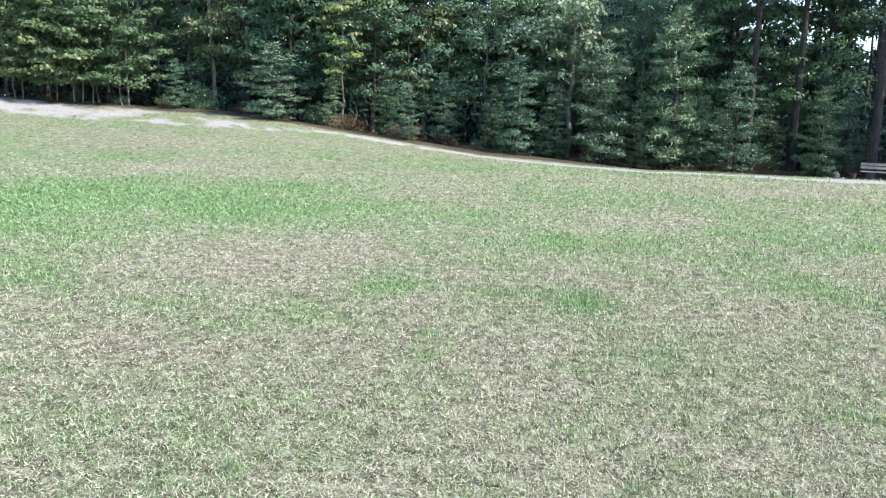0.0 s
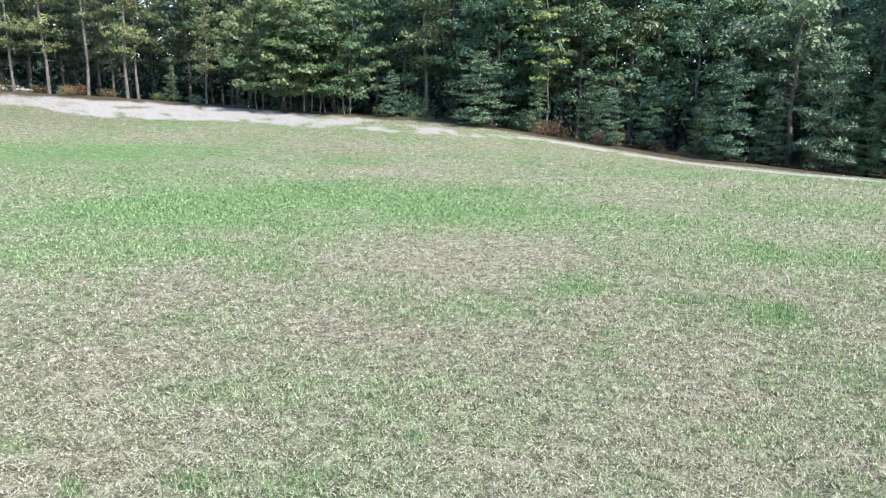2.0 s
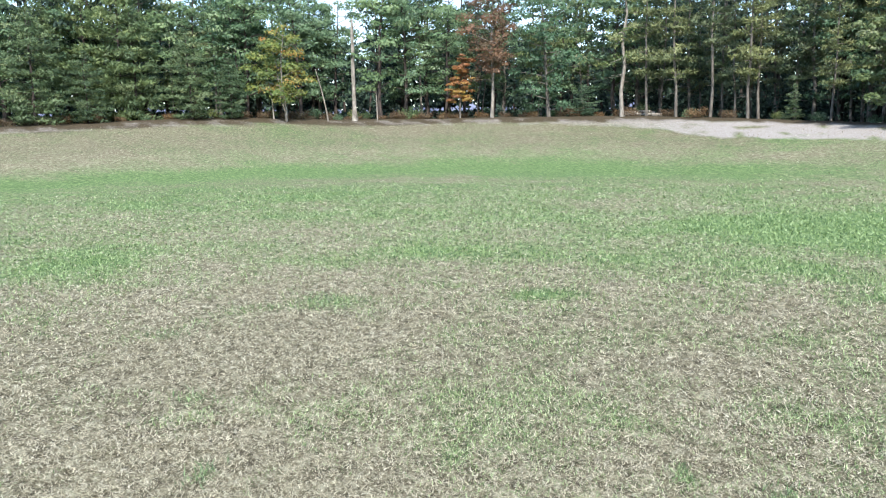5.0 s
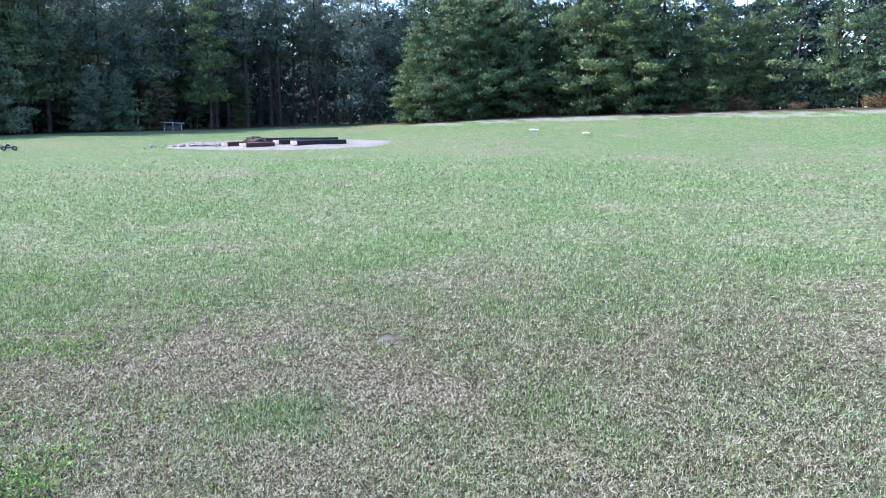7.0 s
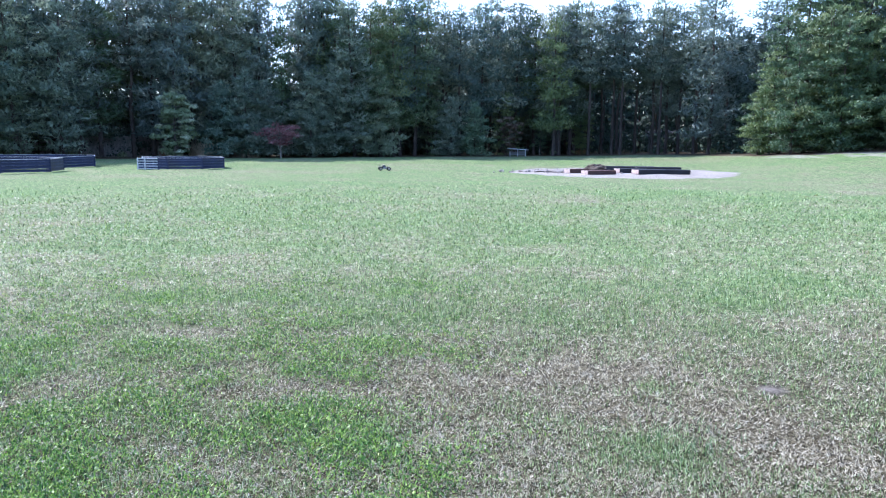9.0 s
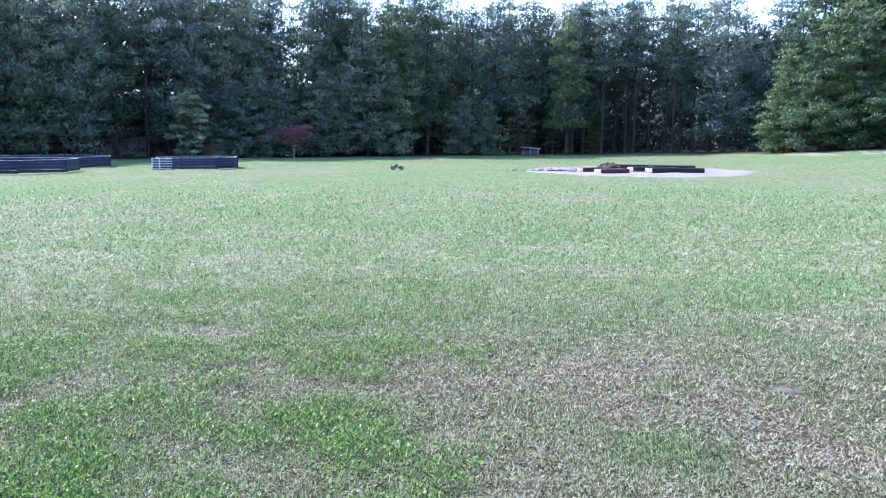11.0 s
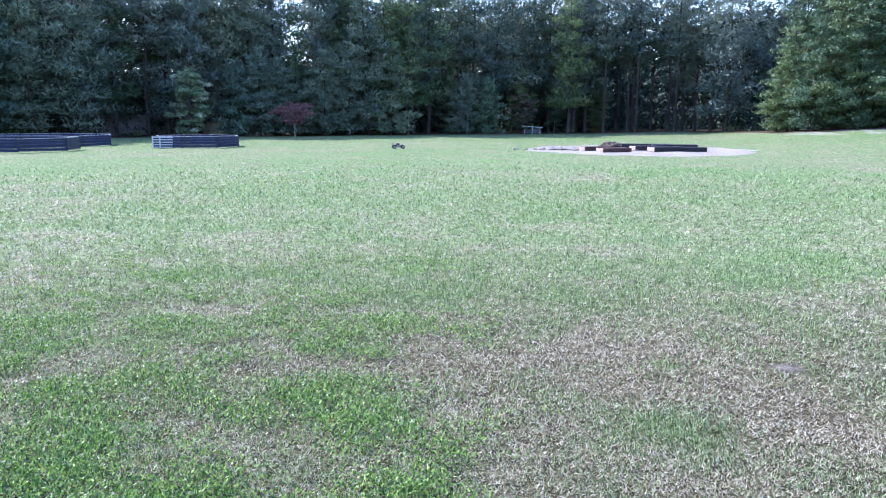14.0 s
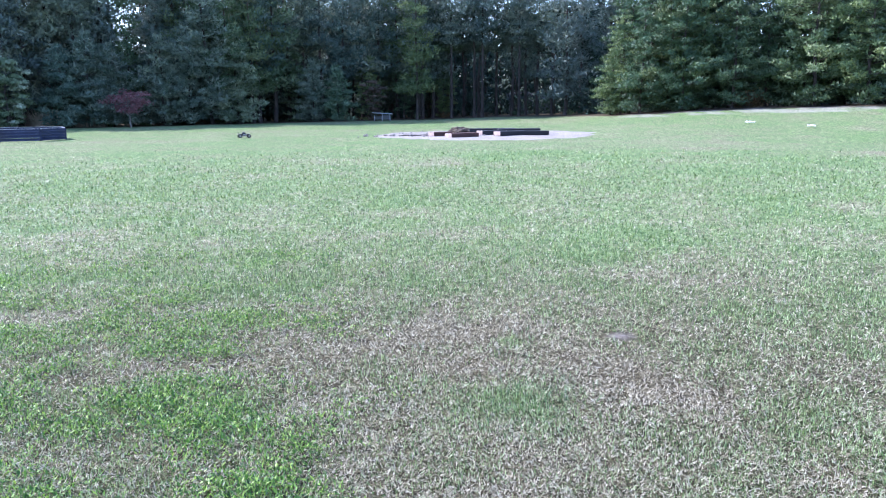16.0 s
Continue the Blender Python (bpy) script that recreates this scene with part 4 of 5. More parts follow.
row_of(BIG_YOUNG + TALL, 151, 170, 2.4, 3.0, 7.0, 11.0, 14.5, (0.35, 0.25, 0.1, 0.2, 0.0, 0.1))
# tall dark pines
row_of(TALL, 185.5, 204, 1.8, 0.5, 3.5, 13.2, 15.2, (0.3, 0.36, 0.16, 0.18))
row_of(TALL, 176, 187.6, 1.4, 0.5, 4, 13.2, 15.2, (0.3, 0.04, 0.62, 0.04))
row_of(TALL, 186, 204, 1.9, 4.5, 9, 12.8, 15.0, (0.3, 0.4, 0.1, 0.2))
for a0, a1 in ((204, 206.2), (208.6, 240)):     # a notch of sky between them
    row_of(TALL, a0, a1, 1.9, 0.5, 3.5, 13.6, 15.6, (0.3, 0.36, 0.16, 0.18))
    row_of(TALL, a0, a1, 1.7, 4.5, 9, 13.8, 16.0, (0.3, 0.4, 0.1, 0.2))
TALL[3].plant(207.0, 68.5, 0.9, squash=0.6)
row_of(BIG_YOUNG + YOUNG + OAK, 185, 211.5, 3.4, 0.2, 2.5, 3.0, 7.0, (0.1, 0.3, 0.15, 0.25, 0.1, 0.1))
row_of(BIG_YOUNG + YOUNG + OAK, 223, 240, 3.6, 0.2, 2.5, 3.0, 7.5)
row_of([DRY_BUSH], 48, 98, 1.5, 0.6, 2.4, 0.35, 0.65)
row_of([DRY_BUSH] + BUSH, -38, 100, 2.2, 0.0, 1.6, 0.3, 0.8, (0.7, 0.2, 0.1))
row_of([DRY_BUSH] + BUSH, 100, 240, 3.6, 0.0, 1.5, 0.5, 1.4, (0.4, 0.35, 0.25))

# ---- trees that stand out ----
Kind(tall_pine, 51, 11.5, 0.32, 1.8, LEAF_GUM, "leaning pale-barked tree at the wood's edge", name="pale_tree", bark=BARK_PALE, boughs=32, each=30, lean=0.05, pad=0.5, needle=0.26, droop=0.35).plant(49.5, 50.6)
Kind(broadleaf, 52, 10.5, 0.26, 2.2, LEAF_RUST, BARK_PALE, "tree with rust-brown leaves and a pale trunk", name="rust_tree", limbs=44, each=90, clump=0.26, girth=0.012).plant(59.2, 52.6)
Kind(broadleaf, 53, 4.6, 0.25, 0.9, LEAF_ORANGE, BARK_GREY, "small tree with bright orange autumn leaves", name="orange_tree", clump=0.34, flat=0.4).plant(61.6, 53.2)
Kind(broadleaf, 54, 6.6, 0.22, 2.3, LEAF_YELLOW, BARK_PALE, "tree with yellow and orange turning leaves", name="yellow_tree", stems=2, girth=0.011, limbs=40, size=0.2).plant(74.7, 51.6)
Kind(broadleaf, 55, 8.8, 0.25, 1.5, LEAF_LIME, BARK_GREY, "slim tree with yellow-green turning leaves", name="yellow_tree", flat=0.4, clump=0.3, girth=0.006).plant(10.4, 33.0)
Kind(broadleaf, 56, 2.7, 0.38, 1.75, LEAF_MAROON, BARK_PALE, "small spreading tree with dark red leaves", name="red_tree", girth=0.03, limbs=30, each=44, size=0.16).plant(207.2, 63.2)
Kind(broadleaf, 57, 3.7, 0.1, 1.2, LEAF_RUST, BARK_GREY, "small tree with reddish brown leaves", name="brown_tree").plant(190.2, 70.5)
Kind(tall_pine, 58, 4.8, 0.05, 1.9, NEEDLE_SOFT, "light green young pine before the dark pines", name="light_pine", boughs=56, each=40, pad=0.5, needle=0.3, taper=0.8).plant(192.8, 69.4)
Kind(broadleaf, 59, 5.4, 0.04, 1.7, LEAF_PALE, BARK_GREY, "light green broadleaf tree before the dark pines", name="light_tree", limbs=42, size=0.24).plant(214.5, 64.4)
for turn, far, h, squash in ((31.6, 40.6, 6.2, 1.1), (30.0, 40.0, 5.6, 1.0), (28.6, 39.0, 6.4, 1.15), (27.0, 38.6, 5.8, 1.2), (25.2, 37.4, 6.0, 1.1)):
    SAPLING.plant(turn, far, h / 6.4, squash=squash)
for turn, far, h, squash in ((-2.9, 29.8, 3.8, 1.15), (-9.2, 30.1, 4.7, 1.1), (-14.3, 30.2, 6.0, 0.95), (-18.7, 30.4, 4.1, 1.25), (5.3, 30.6, 2.3, 1.1),
                             (15.4, 32.8, 3.2, 1.75), (22.1, 36.2, 2.2, 1.1), (-24.0, 32.0, 3.4, 1.2), (-5.8, 30.6, 2.6, 1.1), (-11.8, 30.4, 2.6, 1.2), (-16.6, 30.6, 2.8, 1.2), (52.2, 51.8, 2.1, 2.2)):
    YOUNG[0].plant(turn, far, h / 6.0, squash=squash)
for turn, far, h in ((65.8, 55.5, 11.0), (73.6, 56.0, 10.5), (77.5, 55.0, 11.0), (67.6, 55.0, 12.0), (64.0, 58.0, 12.0), (70.9, 59.0, 9.5), (72.2, 60.0, 10.5), (62.3, 59.0, 11.5)):
    OAK[0].plant(turn, far, h / 9.5)
Kind(broadleaf, 60, 8.5, 0.3, 2.2, LEAF_PALE, BARK_GREY, "broadleaf tree with pale glinting leaves", name="silvery_tree", size=0.2).plant(-6.8, 31.6)
Kind(broadleaf, 62, 9.5, 0.05, 2.5, LEAF_OAK, BARK_GREY, "dense green broadleaf tree leafy to the ground", name="dense_tree", limbs=44, size=0.2).plant(54.9, 52.4)
for turn, far, h, squash in ((81.4, 51.4, 5.4, 1.3), (88.2, 50.6, 4.2, 1.3), (91.4, 50.2, 6.6, 1.2), (85.0, 53.0, 7.5, 1.0), (78.6, 52.0, 4.0, 1.3)):
    BIG_YOUNG[1].plant(turn, far, h / 9.0, squash=squash)
STRAIGHT = Kind(tall_pine, 37, 14.5, 0.5, 2.4, NEEDLE_DARK, "straight tall pine with a long bare trunk", height=14.5, boughs=40, each=42, pad=0.9, needle=0.4, flat=0.6, taper=0.36, lean=0.004, girth=0.0115)
for turn, far, scale in ((-19.5, 33.5, 0.95), (-22.4, 34.5, 1.0), (-27.3, 32.2, 1.05), (-25, 37, 0.9), (184.4, 74.0, 0.95), (182.7, 75.5, 1.0), (182.1, 74.6, 0.98), (179.4, 74.4, 0.95)):
    STRAIGHT.plant(turn, far, scale)
for turn, far, scale in ((187.0, 71.8, 0.92), (200.6, 68.2, 0.9), (198.9, 69.0, 0.98)):
    TALL[3].plant(turn, far, scale)
GREY = Kind(tall_pine, 38, 14.5, 0.06, 2.8, NEEDLE_GREY, "tall grey-green pine with boughs to the ground", height=14.5, boughs=76, each=44, pad=0.95, needle=0.42, flat=0.6, taper=0.4)
for turn, far, scale in ((226.8, 63.8, 1.02), (224.2, 64.4, 0.98), (221.6, 65.2, 1.0), (201.8, 67.6, 0.95)):
    GREY.plant(turn, far, scale)
HALF_GROWN = Kind(tall_pine, 39, 7.0, 0.06, 2.3, NEEDLE_GREY, "half-grown grey-green pine before the taller pines", height=7.0, boughs=64, each=44, pad=0.6, needle=0.34, flat=0.5, taper=0.5)
for turn, far, scale in ((211.2, 64.9, 0.85), (209.6, 65.4, 1.0), (208.2, 66.2, 0.9), (205.0, 66.4, 1.0), (203.2, 67.0, 1.1), (200.0, 67.6, 1.05), (194.6, 69.6, 0.75)):
    HALF_GROWN.plant(turn, far, scale)
for turn, far, scale in ((172.9, 60.0, 0.5), (172.2, 59.4, 0.68), (171.6, 60.6, 0.92), (170.9, 57.8, 0.72), (168.9, 58.4, 0.92), (168.0, 57.4, 0.8), (164.6, 57.6, 0.85), (159.6, 57.0, 0.95), (156.5, 56.8, 0.85)):
    BIG_YOUNG[0].plant(turn, far, scale)


# a bare dead trunk
def snag():
    r = np.random.default_rng(61)
    root = new("dead_trunk")
    pts = wander(7.0, r, 0.006)
    t = Tubes().add(pts, (0.26, 0.15, 0.14, 0.135, 0.13, 0.12, 0.11, 0.07), 12)
    mesh_part("trunk", t.mesh("trunk", BARK_PALE), root)
    stub = Tubes().add([along(pts, 0.9), along(pts, 0.9) + np.array([0.3, 0.2, 0.35])], [0.05, 0.02], 6)
    mesh_part("broken_limb", stub.mesh("broken_limb", BARK_PALE), root)
    x, y, z = at(69.6, 53.4)
    root.matrix_basis = pose(x, y, z - 0.1)
    tagged(root, "bare pale grey dead tree trunk with a broken top", "dead tree")


snag()


# a leaning bare stem beside it, and a pale stub
for turn, far, h, lean, name in ((71.6, 53.0, 3.6, 0.75, "bare_sapling"), (67.9, 53.2, 2.2, 0.05, "bare_sapling"), (75.6, 52.6, 2.6, 0.2, "bare_sapling")):
    x, y, z = at(turn, far)
    side = Vector((-math.cos(radians(turn)), -math.sin(radians(turn)), 0)) * lean
    pts = [Vector((x, y, z - 0.1)) + side * (k / 5) ** 1.3 + Vector((0, 0, h * k / 5)) for k in range(6)]
    tagged(new(name, Tubes().add(pts, [0.06, 0.05, 0.045, 0.04, 0.03, 0.015], 7).mesh(name, BARK_PALE)), "slender bare pale tree stem at the wood's edge", "tree stem")


# ---- the deep wood behind ----
def deep_wood():
    r = np.random.default_rng(71)
    tubes, pieces = Tubes(), []
    # from, to, how far behind the edge, spacing, heights, where the leaves begin
    spans = ((-45, -17, 7, 14, 2.6, 6, 9, 0.05), (-17, 14, 6, 13, 1.9, 7, 12, 0.05), (12, 33, 7, 16, 1.7, 9, 13, 0.1), (33, 48, 6, 16, 1.3, 9, 12.5, 0.05),
             (48, 66, 7, 18, 1.6, 8, 11.5, 0.14), (66, 68.4, 6, 18, 1.9, 8, 11, 0.24), (68.4, 72, 6, 18, 2.2, 4.5, 6.5, 0.3), (72, 80, 6, 18, 1.4, 8, 11, 0.12),
             (80, 98, 5, 16, 1.4, 8.5, 12, 0.14), (98, 152, 5, 16, 2.4, 8, 12, 0.06), (151, 173, 5, 14, 3.0, 9, 13, 0.05), (173, 180, 6, 20, 2.4, 9, 11.5, 0.1),
             (180, 186, 6, 18, 1.7, 7, 9, 0.05), (186, 204, 8, 20, 2.0, 11, 13, 0.1), (204, 206, 8, 20, 1.8, 12.5, 14.5, 0.1), (206, 208.8, 8, 20, 1.8, 5.5, 7.5, 0.1), (208.8, 240, 8, 20, 1.8, 12.5, 14.5, 0.1), (186, 240, 4, 12, 1.8, 4, 8, 0.05), (240, 315, 1, 12, 7.0, 8, 13, 0.05))
    for a0, a1, b0, b1, gap, h0, h1, low in spans:
        a = a0
        while a < a1:
            d = float(edge(a)[0])
            x, y, z = at(a, d + r.uniform(b0, b1))
            h = r.uniform(h0, h1)
            pts = [(x + p[0], y + p[1], z + p[2]) for p in wander(h, r, 0.02, 4)]
            tubes.add(pts, [0.14, 0.11, 0.09, 0.07, 0.02], 5)
            near = d < 45
            sprays = int((44 if near else 34) * h / 10)     # leaves gathered in sprays, with gaps
            v = r.random(sprays) ** 1.05
            reach = 2.3 * (1.12 - v) ** 0.5 * np.sqrt(r.random(sprays))
            t = r.uniform(0, 6.283, sprays)
            c = np.stack([x + np.cos(t) * reach, y + np.sin(t) * reach, z + h * (low + (1 - low) * v)], 1)
            faces, _ = clump_leaves(c, r.uniform(0.45, 0.85, sprays), r, 30 if near else 24, 0.3 if near else 0.4, 0.6)
            pieces.append(faces)
            a += math.degrees(0.72 * gap * r.uniform(0.7, 1.3) / d)
    for a in np.arange(-45, 240, 0.8):   # undergrowth
        d = float(edge(a)[0])
        thin = 46 < a < 98
        n = 110 if thin else 330
        t, f = np.radians(a + r.uniform(-0.5, 0.5, n)), d + r.uniform(2.5, 22.0, n)
        x, y = -np.sin(t) * f, np.cos(t) * f
        pieces.append(leaf_faces(np.stack([x, y, land(x, y) + r.uniform(0.05, 0.8 if thin else 2.4, n)], 1), r, 0.26, 0.18, 0.3))
    for a in np.arange(-45, 240, 0.4):   # thicket that closes the view between the trunks
        d = float(edge(a)[0])
        thin = 48 < a < 98
        for near, far, top, n, size in ((9, 16, 0.85 if thin else 1.6, 24, 0.5), (28, 36, 1.3 if thin else 4.2, 14 if thin else 46, 1.0)):
            t, f = np.radians(a + r.uniform(-0.25, 0.25, n)), d + r.uniform(near, far, n)
            x, y = -np.sin(t) * f, np.cos(t) * f
            pieces.append(leaf_faces(np.stack([x, y, land(x, y) + r.uniform(0.0, top, n)], 1), r, size, size * 0.75, 0.0))
    for a in np.arange(-45, 315, 1.7):
        d = float(edge(a)[0])
        open_view = 48 < a < 98
        for k in range(2):
            x, y, z = at(a + r.uniform(-0.8, 0.8), d + r.uniform(19, 36))
            h = r.uniform(8.5, 10.5) if 180 < a < 186 else r.uniform(6, 9) if 206 < a < 208.8 else r.uniform(5, 8) if 68 < a < 72.5 or a < -18 else r.uniform(7, 9.5) if open_view else r.uniform(11, 14) if 172 < a < 245 else r.uniform(8, 12)
            n = 1000 if 174 < a < 187 else 420 if 172 < a < 245 else 340
            v = r.random(n)
            t, reach = r.uniform(0, 6.283, n), 2.6 * np.sqrt(r.random(n)) * (1.15 - v) ** 0.4
            low = 0.2 if open_view else 0.03
            pieces.append(leaf_faces(np.stack([x + np.cos(t) * reach, y + np.sin(t) * reach, z + h * (low + (1 - low) * v)], 1), r, 0.9, 0.6, 0.3))
    root = new("deep_wood")
    mesh_part("trunks", tubes.mesh("trunks", BARK), root)
    tagged(root.children[0], kind="stuff")
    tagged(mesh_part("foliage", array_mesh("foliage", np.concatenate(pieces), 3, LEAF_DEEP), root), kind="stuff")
    tagged(root, "dark dense woodland behind the edge trees", "woods", kind="stuff")


deep_wood()


# added far woods, haze painted into the colour, seen under the crowns where the edge trees stand open
def far_woods():
    haze = rough_surface("far_woods_painted_haze", (0.12, 0.14, 0.21), (0.22, 0.24, 0.33), 0.2, 1.0, relief=0.0)
    turns = np.radians(np.arange(40, 104, 0.25))
    top = 9.5 + 5.0 * value_noise(np.degrees(turns) * 0.8, np.full(len(turns), 3.0), 4)
    bm = bmesh.new()
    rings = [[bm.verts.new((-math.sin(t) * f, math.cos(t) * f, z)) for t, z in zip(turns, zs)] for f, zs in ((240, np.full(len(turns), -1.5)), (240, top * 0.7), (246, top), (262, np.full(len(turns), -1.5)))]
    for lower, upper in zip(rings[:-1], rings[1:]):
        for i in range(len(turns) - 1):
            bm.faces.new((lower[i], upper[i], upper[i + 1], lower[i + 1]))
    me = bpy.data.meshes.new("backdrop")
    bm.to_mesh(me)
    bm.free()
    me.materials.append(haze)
    tagged(new("backdrop", me), "far woods beyond the trees, haze painted as blue-grey colour", "woods", kind="structure")


far_woods()


# dead leaves and pale clippings lying on the bank
def fallen_leaves(count):
    r = np.random.default_rng(73)
    turn = r.uniform(24, 100, count)
    d, _ = edge(turn)
    far = d * r.uniform(0.62, 0.97, count)
    x, y = -np.sin(np.radians(turn)) * far, np.cos(np.radians(turn)) * far
    c = np.stack([x, y, land(x, y) + 0.03], 1)
    q = leaf_faces(c, r, 0.08, 0.05, 1.5)
    mat = leaf_material("fallen_leaf", ((0.0, (0.13, 0.1, 0.06)), (0.6, (0.25, 0.19, 0.115)), (0.85, (0.42, 0.35, 0.22)), (1.0, (0.7, 0.66, 0.5))), 0.1)
    tagged(new("fallen_leaves", array_mesh("fallen_leaves", q, 3, mat)), "pale fallen leaves scattered on the grass bank", "leaves", kind="stuff")


fallen_leaves(5000)


# ---- ball pits of black boards ----
def ball_pit(x, y, across, spin, boards=4):
    z = ground_z(x, y)
    root = new("ball_pit")
    n, r = 8, across / 2
    side = 2 * r * math.tan(math.pi / n)
    high = 0.128
    for k in range(n):
        a = 2 * math.pi * (k + 0.5) / n
        for i in range(boards):
            m = pose(math.cos(a) * r, math.sin(a) * r, 0.03 + high * (i + 0.5) + 0.012 * i, rng.normal() * 0.4, rng.normal() * 0.3, math.degrees(a) + 90)
            b = part("board", box(side - 0.03, 0.045, high, bevel=0.006), BLACK_BOARD, root, m=m)
            ledge = box(side * 0.94, 0.03, 0.016, pose(0, -0.03, -high / 2 + 0.02), 0.003)
            part("ledge", ledge, SUNLIT_LEDGE, b, "paler ledge painted as sunlit")
            # sunlight along the top, put on as a pale strip
            if i == boards - 1:
                part("top_edge", box(side - 0.04, 0.05, 0.012, bevel=0.004), SUNLIT_EDGE, b, "pale top edge painted as sunlit", m=pose(0, 0, high / 2 + 0.007))
        c = 2 * math.pi * k / n
        rr = r / math.cos(math.pi / n)
        part("post", box(0.07, 0.07, boards * (high + 0.012) + 0.01, bevel=0.008), BLACK_BOARD, root, m=pose(math.cos(c) * rr, math.sin(c) * rr, boards * (high + 0.012) / 2 + 0.02, 0, 0, math.degrees(c)))
    root.matrix_basis = pose(x, y, z, 0, 0, spin)
    tagged(root, "low eight-sided ball pit of stacked black plastic boards", "ball pit", group="ball pits on the field")
    return root


pit = ball_pit(24.2, -35.8, 4.0, 14)
# gate panel standing open at the sunlit corner; its pale edges are sunlight put into the colour
to_pit = Vector((24.2 - 0.8, -35.8 + 1.05, 0)).normalized()
to_right = Vector((to_pit.y, -to_pit.x, 0))
gate_at = Vector((24.2, -35.8, 0)) - to_right * 1.66 - to_pit * 1.45
gate_turn = math.degrees(math.atan2(to_right.y, to_right.x)) - 20
gate_z = ground_z(gate_at.x, gate_at.y)
for i in range(5):
    part("gate_rail", box(1.1, 0.06, 0.045, bevel=0.008), SUNLIT_EDGE, pit, "pale gate rail painted as sunlit",
         m=pit.matrix_basis.inverted() @ pose(gate_at.x, gate_at.y, gate_z + 0.07 + 0.125 * i, 0, 0, gate_turn))
part("gate_board", box(1.06, 0.03, 0.56), BLACK_BOARD, pit, m=pit.matrix_basis.inverted() @ pose(gate_at.x + to_pit.x * 0.03, gate_at.y + to_pit.y * 0.03, gate_z + 0.31, 0, 0, gate_turn))
for k in (-0.53, -0.16, 0.53):
    part("gate_post", box(0.05, 0.065, 0.6, bevel=0.008), SUNLIT_EDGE if k < 0 else BLACK_BOARD, pit, m=pit.matrix_basis.inverted() @ pose(gate_at.x, gate_at.y, gate_z + 0.31, 0, 0, gate_turn) @ pose(k, -0.004, 0))
ball_pit(29.0, -28.5, 5.2, 5)
ball_pit(33.3, -34.8, 6.8, 17)


# ---- torn-up play area: gravel, timbers, soil ----
def gravel_patch():
    r = np.random.default_rng(81)
    bm = bmesh.new()
    rings = []
    for k, s in enumerate((0.0, 0.45, 0.8, 1.0)):
        ring = []
        for i in range(72):
            a = 2 * math.pi * i / 72
            wob = 1 + 0.14 * noise.noise((math.cos(a) * 2, math.sin(a) * 2, 3.0)) * s + 0.05 * noise.noise((math.cos(a) * 9, math.sin(a) * 9, 1.0)) * s
            x, y = 1.6 + math.cos(a) * 5.6 * s * wob, -39.5 + math.sin(a) * 6.0 * s * wob
            ring.append(bm.verts.new((x, y, ground_z(x, y) + (0.035 if s < 1 else -0.01))))
        rings.append(ring)
    for a, b in zip(rings[:-1], rings[1:]):
        for i in range(72):
            j = (i + 1) % 72
            bm.faces.new((a[i], b[i], b[j], a[j]))
    me = bpy.data.meshes.new("gravel_patch")
    bm.to_mesh(me)
    bm.free()
    me.materials.append(GRAVEL)
    tagged(new("gravel_patch", me), "pale grey gravel patch worn into the field", "gravel", kind="structure")


gravel_patch()


def timber(name, x, y, long, wide, high, spin, mat, end_mat, label, lift=0.03):
    root = new(name)
    part("beam", box(long, wide, high, bevel=0.015), mat, root)
    for s in (-1, 1):
        part("end", box(0.02, wide * 0.94, high * 0.92, bevel=0.004), end_mat, root, "pale end painted as sunlit", m=pose(s * (long / 2 + 0.009), 0, 0))
    root.matrix_basis = pose(x, y, ground_z(x, y) + lift + high / 2, 0, 0, spin)
    tagged(root, label, "timber", group="timbers of the play area")
    return root


brown, black = "reddish brown timber with a pale end painted as sunlit, on gravel", "black timber lying on the gravel patch"
for x, y, long, wide, spin, mat, end, label in (
        (3.75, -37.5, 1.1, 0.55, 38, TIMBER_BROWN, TIMBER_END, brown), (2.65, -36.3, 1.5, 0.6, 36, TIMBER_BROWN, TIMBER_END, brown),
        (1.3, -42.0, 2.5, 0.5, 6, TIMBER_BLACK, TIMBER_BLACK, black), (1.3, -38.6, 1.4, 0.55, 34, TIMBER_BLACK, TIMBER_END, black),
        (0.35, -37.3, 1.6, 0.6, 34, TIMBER_BLACK, TIMBER_END, black), (-0.75, -37.7, 1.35, 0.5, 10, TIMBER_BLACK, TIMBER_BLACK, black),
        (-0.1, -41.2, 2.2, 0.5, 10, TIMBER_BLACK, TIMBER_BLACK, black)):
    timber("timber", x, y, long, wide, 0.21, spin, mat, end, label)


def heap(name, x, y, r0, h, mat, label, seed):
    r = np.random.default_rng(seed)
    bm = bmesh.new()
    bmesh.ops.create_icosphere(bm, subdivisions=4, radius=1.0)
    for v in bm.verts:
        k = 1 + 0.3 * noise.noise(v.co * 2.3 + Vector((seed, 0, 0))) + 0.16 * noise.noise(v.co * 7)
        v.co = Vector((v.co.x * r0 * k, v.co.y * r0 * 0.8 * k, max(-0.05, v.co.z * h * k)))
    me = bpy.data.meshes.new(name)
    bm.to_mesh(me)
    bm.free()
    me.materials.append(mat)
    ob = new(name, me)
    ob.location = (x, y, ground_z(x, y) + 0.02)
    return tagged(ob, label, "heap")


heap("soil_heap", 3.1, -42.0, 0.6, 0.3, SOIL, "heap of dark soil and roots on the gravel", 4)
heap("mound", 5.2, -38.8, 1.7, 0.14, GRAVEL, "low heap of loose stones on the gravel", 9)


